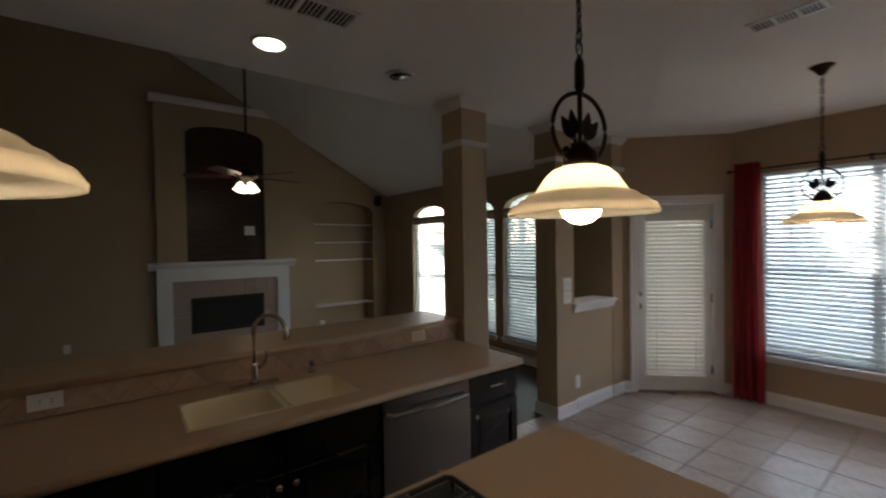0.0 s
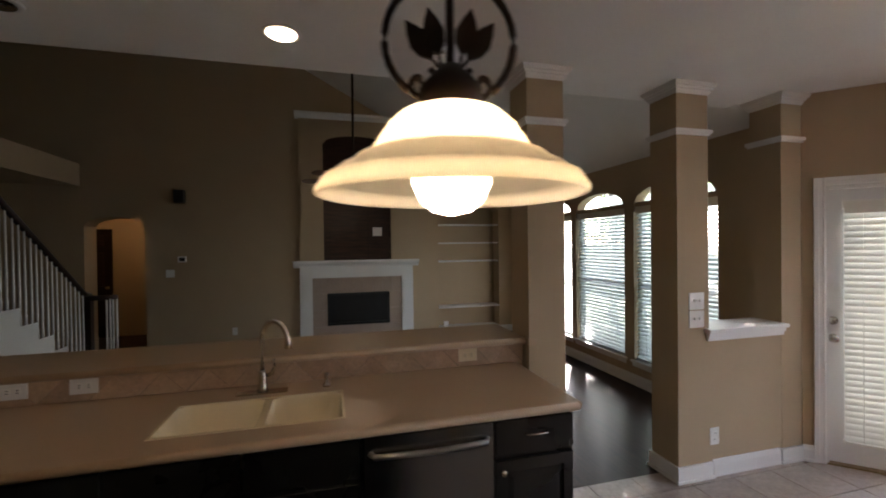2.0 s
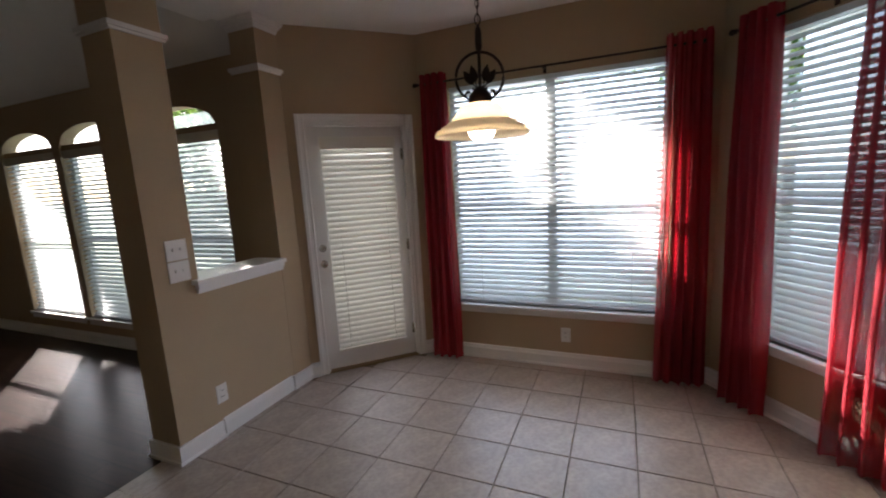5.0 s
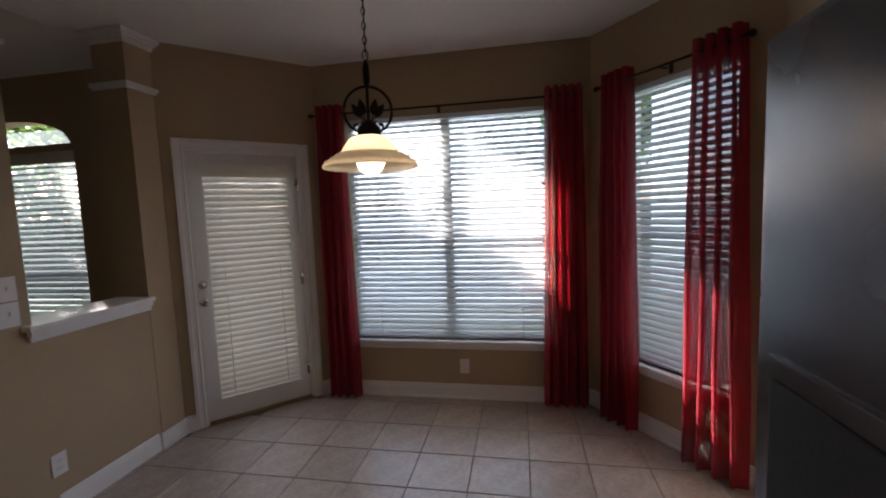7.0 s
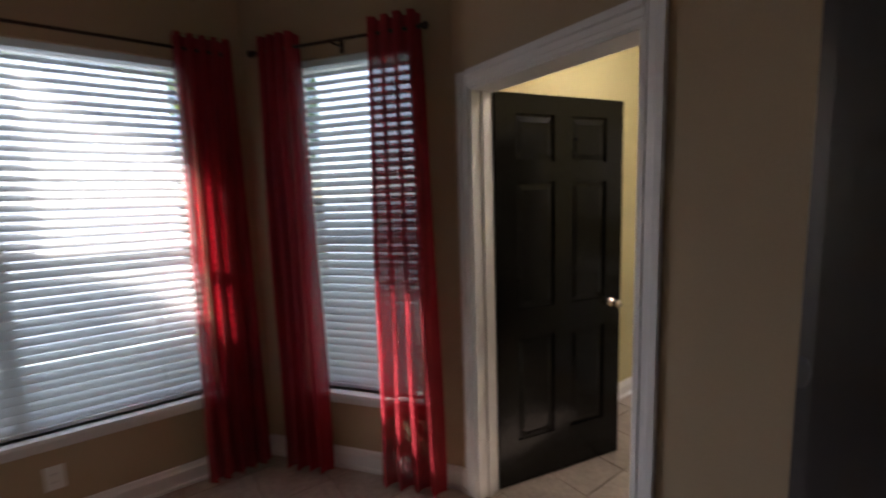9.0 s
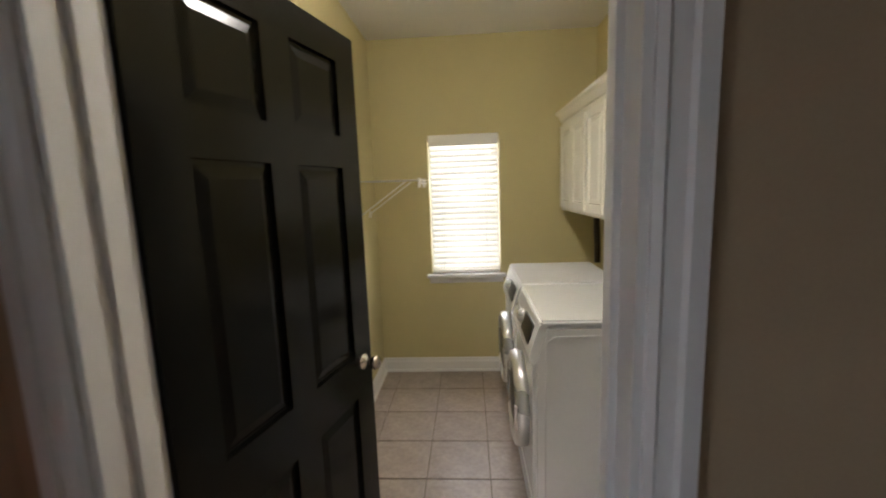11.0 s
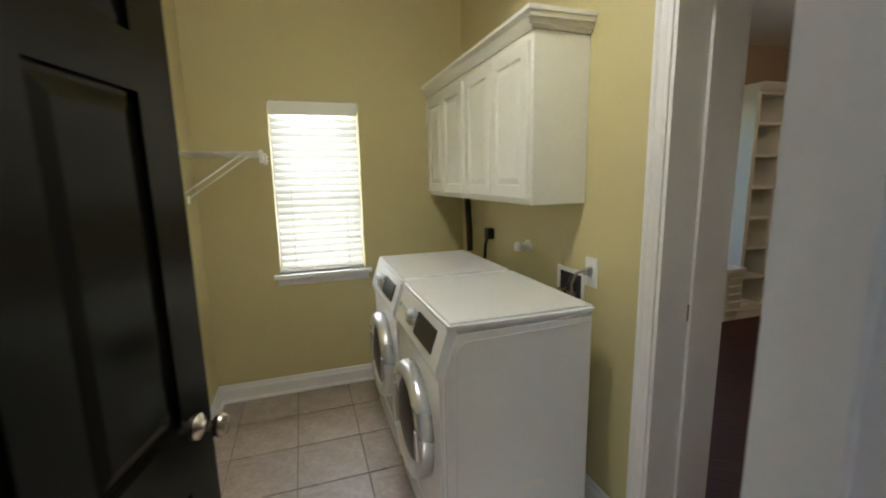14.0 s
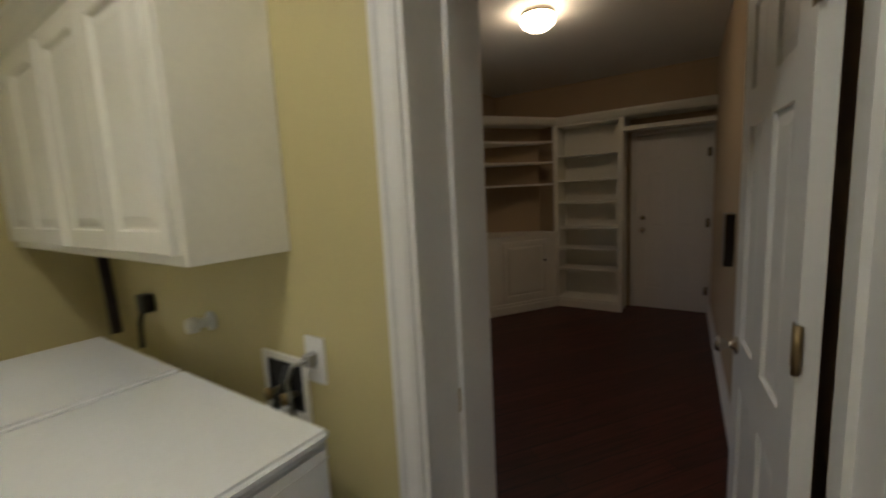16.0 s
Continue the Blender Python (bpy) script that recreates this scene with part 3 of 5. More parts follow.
blind("window_blind", MLB, 0.54, 0.85, 1.945, M_CSLAT, 66, "cream slatted blind, closed and glowing", y=0.03).matrix_world @= Matrix.Translation((LX1 - 5.15, 0, 0))
window_unit("window_study", MSL, 1.75, 2.75, 0.62, 2.1, 0.13, "study window with white frame", mullion=False)


def curtain(name, m, x0, x1, ztop, zbot, folds, y, label, spread=1.0, seed=1):
    """A pleated curtain with grommets along x of m."""
    root = thing(name, label, "curtain", m, "red curtains")
    rnd = random.Random(seed)
    bm = bmesh.new()
    nx, nz = folds * 12, 26
    ph = [rnd.uniform(-0.5, 0.5) for _ in range(folds + 1)]
    grid = []
    for j in range(nz + 1):
        f = j / nz
        z = ztop + (zbot - ztop) * f
        row = []
        for i in range(nx + 1):
            u = i / nx
            amp = 0.034 + 0.012 * math.sin(3 * f + ph[int(u * folds)])
            w = (x1 - x0) * (1 + (spread - 1) * f)
            xc = (x0 + x1) / 2
            a = 2 * math.pi * folds * u
            x = xc - w / 2 + w * u + 0.010 * math.sin(a * 2 + 2 * f + ph[0])
            row.append(bm.verts.new((x, y + amp * math.cos(a + 0.6 * f * ph[int(u * folds)]) + 0.006 * math.sin(9 * f + u * 7), z)))
        grid.append(row)
    for a, b in zip(grid, grid[1:]):
        for i in range(nx):
            bm.faces.new((a[i], a[i + 1], b[i + 1], b[i])).smooth = True
    part("fabric", bm, M_RED, root)
    for k in range(folds):
        x = x0 + (x1 - x0) * (k + 0.5) / folds
        bm = bmesh.new()
        tube(bm, [(x, y + 0.022 * math.cos(q), ztop - 0.045 + 0.022 * math.sin(q)) for q in [2 * math.pi * i / 14 for i in range(14)]], 0.004, 6, True)
        part("grommet", bm, M_NICKEL, root)
    return root


def rod(name, m, x0, x1, z, y, label):
    root = thing(name, label, "curtain rod", m)
    bm = bmesh.new()
    tube(bm, [(x0, y, z), (x1, y, z)], 0.008, 10)
    part("bar", bm, M_IRON, root)
    for x, s in ((x0, -1), (x1, 1)):
        part("finial", lathe([(0.009, 0), (0.015, 0.006), (0.010, 0.012), (0.019, 0.028), (0.016, 0.042), (0.002, 0.050)], 14), M_IRON, root, "", Matrix.Translation((x, y, z)) @ Matrix.Rotation(radians(90 * s), 4, "Y"))
    for x in (x0 + 0.06, (x0 + x1) / 2, x1 - 0.06):
        bm = boxes((x - 0.012, -0.006, z - 0.03, x + 0.012, -0.001, z + 0.03))
        tube(bm, [(x, -0.004, z), (x, y, z - 0.010)], 0.005, 6)
        part("bracket", bm, M_IRON, root)
    return root


rod("curtain_rod", MW, 0.05, 2.05, 2.33, -0.10, "thin dark iron curtain rod above the wide window")
rod("curtain_rod", MB, 0.18, 1.10, 2.33, -0.10, "thin dark iron curtain rod above the narrow window")
curtain("curtain", MW, 0.06, 0.285, 2.40, 0.015, 4, -0.10, "narrow gathered red curtain beside the patio door", 1.22, 1)
curtain("curtain", MW, 1.84, 2.11, 2.40, 0.015, 5, -0.10, "gathered red curtain lit through by the sun", 1.22, 2)
curtain("curtain", MB, 0.20, 0.43, 2.40, 0.015, 4, -0.10, "gathered dark red curtain beside the narrow window", 1.30, 3)
curtain("curtain", MB, 0.83, 1.10, 2.40, 0.015, 4, -0.10, "gathered red curtain, its lower part sunlit", 1.35, 4)

# ---- light in the window openings ----
window_light("nook_window_light", MW @ Vector((1.03, 0.30, 1.4)), MW @ Vector((1.03, -1, 1.4)), 1.6, 1.75, 3.3, (0.74, 0.88, 1.0))
window_light("bay_window_light", MB @ Vector((0.65, 0.30, 1.4)), MB @ Vector((0.65, -1, 1.4)), 0.75, 1.8, 1.35)
window_light("living_window_light", MA @ Vector((2.7, 0.30, 1.3)), MA @ Vector((2.7, -1, 1.3)), 3.4, 2.0, 2.9, (0.82, 0.95, 0.90))
window_light("laundry_window_light", MLB @ Vector((0.72, 0.30, 1.4)), MLB @ Vector((0.72, -1, 1.4)), 0.6, 1.1, 5.3, (1.0, 0.98, 0.96))
window_light("patio_door_light", MD @ Vector((0.537, 0.25, 1.2)), MD @ Vector((0.537, -1, 1.2)), 0.6, 1.7, 1.0, (0.92, 0.96, 1.0))
window_light("study_window_light", MSL @ Vector((2.25, 0.30, 1.4)), MSL @ Vector((2.25, -1, 1.4)), 1.0, 1.4, 0.22)


# ---- kitchen ----
def raised_panel(bm, x0, x1, z0, z1, y, t=0.018, arch=False):
    """A cabinet front facing -y: a frame with a raised field."""
    r, i = 0.055, 0.030
    rings = []
    for inset, yy in ((0, y), (0, y - t * 0.85), (0.003, y - t), (r - 0.004, y - t), (r, y - t * 0.45), (r + 0.006, y - t * 0.45), (r + i, y - t * 0.92)):
        rings.append([bm.verts.new((u, yy, v)) for u, v in ((x0 + inset, z0 + inset), (x1 - inset, z0 + inset), (x1 - inset, z1 - inset), (x0 + inset, z1 - inset))])
    for a, b in zip(rings, rings[1:]):
        for q in range(4):
            bm.faces.new((a[q], a[(q + 1) % 4], b[(q + 1) % 4], b[q]))
    bm.faces.new(rings[-1]), bm.faces.new(rings[0][::-1])
    bmesh.ops.recalc_face_normals(bm, faces=bm.faces)
    return bm


def holed_slab(x0, x1, y0, y1, hx0, hx1, hy0, hy1, z0, z1):
    """One slab with a rectangular hole."""
    bm = bmesh.new()
    xs, ys = (x0, hx0, hx1, x1), (y0, hy0, hy1, y1)
    v = {(a, b, c): bm.verts.new((xs[a], ys[b], (z0, z1)[c])) for a in range(4) for b in range(4) for c in range(2)}
    for a in range(3):
        for b in range(3):
            if (a, b) != (1, 1):
                bm.faces.new([v[p + (1,)] for p in ((a, b), (a + 1, b), (a + 1, b + 1), (a, b + 1))])
                bm.faces.new([v[p + (0,)] for p in ((a, b + 1), (a + 1, b + 1), (a + 1, b), (a, b))])
    edge = [(0, 0), (1, 0), (2, 0), (3, 0), (3, 1), (3, 2), (3, 3), (2, 3), (1, 3), (0, 3), (0, 2), (0, 1)]
    for loop in (edge, [(1, 1), (1, 2), (2, 2), (2, 1)]):
        for p, q in zip(loop, loop[1:] + loop[:1]):
            bm.faces.new((v[p + (0,)], v[q + (0,)], v[q + (1,)], v[p + (1,)]))
    return bm


def pull(root, x0, x1, y, z, mat=M_NICKEL):
    bm = bmesh.new()
    tube(bm, [(x0, y, z), (x0 + 0.006, y - 0.026, z), (x1 - 0.006, y - 0.026, z), (x1, y, z)], 0.005, 8)
    return part("handle", bm, mat, root, "satin nickel bar pull")


def small_knob(root, x, y, z, mat=M_NICKEL):
    bm = lathe([(0.006, 0), (0.006, 0.012), (0.015, 0.018), (0.016, 0.025), (0.002, 0.030)], 16)
    return part("knob", bm, mat, root, "satin nickel knob", Matrix.Translation((x, y, z)) @ Matrix.Rotation(radians(90), 4, "X"))


def base_cabinet(x0, x1, drawers, doors, label, knob_side=0, false_front=False):
    root = thing("base_cabinet", label, "cabinet", Matrix.Translation((0, 0, 0)), "black base cabinets")
    yf = 3.775
    part("body", boxes((x0, yf, 0.10, x1, 4.40, 0.70 if false_front else 0.874), (x0 + 0.002, yf + 0.06, 0, x1 - 0.002, 4.38, 0.10)), M_DARK, root)
    w = (x1 - x0) / doors
    for k in range(doors):
        a, b = x0 + k * w + 0.006, x0 + (k + 1) * w - 0.006
        d = part("door", raised_panel(bmesh.new(), a, b, 0.12, 0.675, yf), M_DARK, root)
        small_knob(d, (b - 0.03) if (k == 0 and doors > 1) or (doors == 1 and knob_side) else (a + 0.03), yf - 0.018, 0.63)
        bm = boxes((a, yf - 0.018, 0.70, b, yf, 0.855), bevel=0.003)
        dr = part("drawer_front", bm, M_DARK, root)
        if not false_front:
            c = (a + b) / 2
            pull(dr, c - 0.055, c + 0.055, yf - 0.018, 0.79)
    return root


base_cabinet(0.62, 1.55, 2, 2, "black painted base cabinet with nickel pulls")
base_cabinet(1.555, 2.462, 2, 2, "black painted sink base cabinet with two knobs", false_front=True)
base_cabinet(3.052, 3.455, 1, 1, "black painted end cabinet with drawer and knob")

dw = thing("dishwasher", "brushed steel dishwasher under the worktop", "dishwasher")
part("body", boxes((2.468, 3.78, 0.10, 3.046, 4.38, 0.872)), M_BLACK, dw)
bm = bmesh.new()
prism(bm, [(3.78, 0.105), (3.748, 0.105), (3.742, 0.45), (3.744, 0.80), (3.752, 0.862), (3.78, 0.868)], "x", 2.474, 3.040)
part("door", bm, M_DISH, dw)
bm = bmesh.new()
tube(bm, [(2.50, 3.750, 0.795), (2.515, 3.715, 0.795)] + [(2.515 + 0.48 * k / 10, 3.715 - 0.018 * math.sin(math.pi * k / 10), 0.795) for k in range(1, 10)] + [(2.999, 3.715, 0.795), (3.014, 3.750, 0.795)], 0.012, 12)
part("handle", bm, M_STEEL, dw, "bowed steel bar handle")
part("toe_kick", boxes((2.474, 3.83, 0, 3.04, 3.85, 0.10)), M_BLACK, dw)

wt = thing("worktop", "tan solid-surface worktop with double sink cut-out", "worktop")
SX0, SX1, SY0, SY1 = 1.66, 2.40, 3.86, 4.21
bm = holed_slab(0.60, 3.465, 3.73, 4.44, SX0, SX1, SY0, SY1, 0.875, 0.915)
part("top", bm, M_TOP, wt)
bm = bmesh.new()
tube(bm, [(0.60, 3.732, 0.895), (3.462, 3.732, 0.895)], 0.020, 12)
tube(bm, [(3.464, 3.735, 0.895), (3.464, 4.42, 0.895)], 0.020, 12)
part("bullnose", bm, M_TOP, wt)


def basin(x0, x1, y0, y1, depth):
    """A bowl with rounded corners, open above."""
    bm = bmesh.new()
    rings = []
    for inset, z, rad in ((0.0, 0.913, 0.04), (0.006, 0.900, 0.05), (0.018, 0.915 - depth * 0.9, 0.06), (0.05, 0.915 - depth, 0.06)):
        ring = []
        a0, a1, b0, b1 = x0 + inset, x1 - inset, y0 + inset, y1 - inset
        for cx, cy, st in ((a1 - rad, b1 - rad, 0), (a0 + rad, b1 - rad, 90), (a0 + rad, b0 + rad, 180), (a1 - rad, b0 + rad, 270)):
            for k in range(6):
                q = radians(st + 18 * k)
                ring.append(bm.verts.new((cx + rad * math.cos(q), cy + rad * math.sin(q), z)))
        rings.append(ring)
    for a, b in zip(rings, rings[1:]):
        for k in range(len(a)):
            bm.faces.new((a[k], b[k], b[(k + 1) % len(a)], a[(k + 1) % len(a)])).smooth = True
    bm.faces.new(rings[-1])
    return bm


sink = thing("sink", "cream double-bowl sink set in the worktop", "sink")
part("bowl", basin(SX0 + 0.004, 2.045, SY0 + 0.004, SY1 - 0.004, 0.19), M_SINK, sink)
part("bowl", basin(2.075, SX1 - 0.004, SY0 + 0.004, SY1 - 0.004, 0.17), M_SINK, sink)
part("divider", boxes((2.042, SY0, 0.80, 2.078, SY1, 0.908), bevel=0.008), M_SINK, sink)
part("rim", boxes((SX0 - 0.006, SY0 - 0.006, 0.9145, SX0 + 0.006, SY1 + 0.006, 0.918), (SX1 - 0.006, SY0 - 0.006, 0.9145, SX1 + 0.006, SY1 + 0.006, 0.918), (SX0, SY0 - 0.006, 0.9145, SX1, SY0 + 0.006, 0.918), (SX0, SY1 - 0.006, 0.9145, SX1, SY1 + 0.006, 0.918)), M_SINK, sink)
for x in (1.85, 2.23):
    part("drain", lathe([(0.040, 0), (0.042, 0.004), (0.030, 0.005), (0.012, 0.002)], 20), M_NICKEL, sink, "", Matrix.Translation((x, 4.03, 0.728 if x < 2 else 0.748)))

fc = thing("faucet", "satin nickel gooseneck faucet with side lever", "faucet", Matrix.Translation((2.012, 4.295, 0.917)))
part("deck_plate", boxes((-0.12, -0.03, 0, 0.12, 0.03, 0.008), bevel=0.003), M_NICKEL, fc)
part("body", lathe([(0.026, 0.008), (0.024, 0.03), (0.019, 0.05), (0.018, 0.10), (0.014, 0.115)], 20), M_NICKEL, fc)
bm = bmesh.new()
arc = [(0, 0, 0.11), (0, 0, 0.28)] + [(0.066 * (1 - math.cos(q)), -0.056 * (1 - math.cos(q)), 0.28 + 0.088 * math.sin(q)) for q in [math.pi * k / 12 for k in range(1, 12)]] + [(0.134, -0.114, 0.272), (0.136, -0.116, 0.240)]
tube(bm, arc, [0.012] * (len(arc) - 2) + [0.015, 0.016], 12)
part("spout", bm, M_NICKEL, fc)
bm = bmesh.new()
tube(bm, [(0.02, 0, 0.085), (0.045, -0.005, 0.095), (0.060, -0.01, 0.13), (0.055, -0.012, 0.17)], [0.010, 0.011, 0.008, 0.006], 10)
part("lever", bm, M_NICKEL, fc)
sd = thing("soap_dispenser", "nickel soap pump on the worktop", "soap dispenser", Matrix.Translation((2.325, 4.31, 0.916)))
part("base", lathe([(0.022, 0), (0.020, 0.012), (0.011, 0.018), (0.010, 0.045)], 16), M_NICKEL, sd)
bm = lathe([(0.013, 0.045), (0.015, 0.055), (0.013, 0.068)], 16)
tube(bm, [(0, 0, 0.06), (0, -0.045, 0.062), (0, -0.055, 0.052)], 0.005, 8)
part("pump", bm, M_NICKEL, sd)

solid("bar_wall", boxes((0.56, 4.445, 0, 3.52, 4.53, 1.028)), M_TAN, "low tan wall behind the worktop", "half wall")
bs = thing("backsplash", "tan stone backsplash with diagonal tiles", "backsplash", kind="structure")
part("backing", boxes((0.57, 4.437, 0.916, 3.52, 4.444, 1.027)), M_GROUT, bs)
for k in range(28):
    xa = 0.575 + 0.105 * k
    up = k % 2 == 0
    tri = [(xa + 0.003, 0.918), (xa + 0.207, 0.918), (xa + 0.105, 1.026)] if up else [(xa + 0.105, 0.920), (xa + 0.207, 1.026), (xa + 0.003, 1.026)]
    tri = [(min(u, 3.518), v) for u, v in tri]
    part("tile", prism(bmesh.new(), tri, "y", 4.429, 4.437), M_SPLASH, bs)
bt = thing("bar_top", "raised tan bar counter above the sink", "bar counter")
part("top", boxes((0.562, 4.41, 1.030, 3.522, 4.88, 1.070)), M_TOP, bt)
part("end", boxes((3.522, 4.395, 1.030, 3.575, 4.353, 1.070), (3.44, 4.395, 1.030, 3.575, 4.411, 1.070)), M_TOP, bt)
bm = bmesh.new()
tube(bm, [(0.562, 4.411, 1.050), (3.56, 4.411, 1.050)], 0.020, 12)
part("bullnose", bm, M_TOP, bt)


def plate(name, m, label, w=0.075, h=0.118, kind="outlet", mat=M_PLATE, gang=1):
    """A wall plate on a face: x across, z up, the room at -y."""
    root = thing(name, label, "wall outlet" if kind == "outlet" else "light switch", m)
    part("cover", boxes((-w / 2, -0.006, -h / 2, w / 2, 0.0, h / 2), bevel=0.002), mat, root)
    for g in range(gang):
        cx = (g - (gang - 1) / 2) * 0.046
        if kind == "outlet":
            for s in (-1, 1):
                o = part("socket", boxes((cx - 0.016, -0.0085, s * 0.020 - 0.013, cx + 0.016, -0.006, s * 0.020 + 0.013), bevel=0.002), mat, root)
                part("slots", boxes((cx - 0.008, -0.0092, s * 0.020 - 0.003, cx - 0.005, -0.0085, s * 0.020 + 0.006), (cx + 0.005, -0.0092, s * 0.020 - 0.003, cx + 0.008, -0.0085, s * 0.020 + 0.006)), M_BLACK, o)
        else:
            part("toggle", boxes((cx - 0.005, -0.016, -0.004, cx + 0.005, -0.006, 0.012)), mat, root)
    return root


FLAT = Matrix.Rotation(radians(90), 4, "Y")
for x in (0.78, 0.905, 1.188):
    plate("wall_outlet", Matrix.Translation((x, 4.429, 0.990)) @ FLAT, "white outlet plate on the backsplash")
plate("wall_outlet", Matrix.Translation((3.15, 4.429, 0.985)) @ FLAT, "ivory outlet plate on the backsplash", mat=M_IVORY)
plate("light_switch", Matrix.Translation((4.795, 4.354, 1.245)), "white double switch plate on the column", 0.125, 0.118, "switch", gang=2)
plate("light_switch", Matrix.Translation((4.795, 4.354, 1.120)), "white double switch plate on the column", 0.125, 0.118, "switch", gang=2)
plate("wall_outlet", Matrix.Translation((4.95, 4.359, 0.285)), "white outlet on the half wall")
plate("wall_outlet", MW @ Matrix.Translation((1.185, -0.001, 0.27)), "white outlet under the wide window")

isl = thing("kitchen_island", "kitchen island with tan worktop and black base", "kitchen island")
bm = bmesh.new()
IX0, IX1, IY0, IY1, R = 0.55, 2.85, 2.34, 3.005, 0.02
ol = []
for cx, cy, st in ((IX1 - R, IY1 - R, 0), (IX0 + R, IY1 - R, 90), (IX0 + R, IY0 + R, 180), (IX1 - R, IY0 + R, 270)):
    ol += [(cx + R * math.cos(radians(st + 15 * k)), cy + R * math.sin(radians(st + 15 * k))) for k in range(7)]
prism(bm, ol, "z", 0.875, 0.915)
bmesh.ops.bevel(bm, geom=[e for e in bm.edges if abs(e.verts[0].co.z - e.verts[1].co.z) < 1e-5], offset=0.012, segments=3, affect="EDGES")
part("worktop", bm, M_TOP, isl, "tan solid-surface top")
part("body", boxes((IX0 + 0.04, IY0 + 0.04, 0.10, IX1 - 0.05, IY1 - 0.035, 0.874), (IX0 + 0.08, IY0 + 0.09, 0, IX1 - 0.10, IY1 - 0.09, 0.10)), M_DARK, isl, "black painted base")
ct = thing("cooktop", "black gas cooktop with iron grates on the island", "cooktop", Matrix.Translation((1.97, 2.69, 0.916)))
part("glass", boxes((-0.40, -0.25, 0, 0.28, 0.24, 0.008), bevel=0.003), M_BLACK, ct)
for gx in (-0.22, 0.10):
    bm = bmesh.new()
    rr = [(gx - 0.14, -0.2), (gx + 0.14, -0.2), (gx + 0.155, -0.18), (gx + 0.155, 0.19), (gx + 0.14, 0.205), (gx - 0.14, 0.205), (gx - 0.155, 0.19), (gx - 0.155, -0.18)]
    tube(bm, [(u, v, 0.045) for u, v in rr], 0.009, 8, True)
    for v in (-0.1, 0.1):
        tube(bm, [(gx - 0.15, v, 0.045), (gx + 0.15, v, 0.045)], 0.007, 8)
    tube(bm, [(gx, -0.2, 0.045), (gx, 0.2, 0.045)], 0.007, 8)
    for u, v in rr[1::2]:
        tube(bm, [(u, v, 0.008), (u, v, 0.050)], 0.008, 8)
    part("grate", bm, M_BLACK, ct, "black cast iron grate")
    for v in (-0.1, 0.1):
        part("burner", lathe([(0.045, 0.008), (0.042, 0.020), (0.028, 0.024), (0.026, 0.032), (0.002, 0.034)], 20), M_STEEL, ct, "steel burner cap", Matrix.Translation((gx, v, 0)))


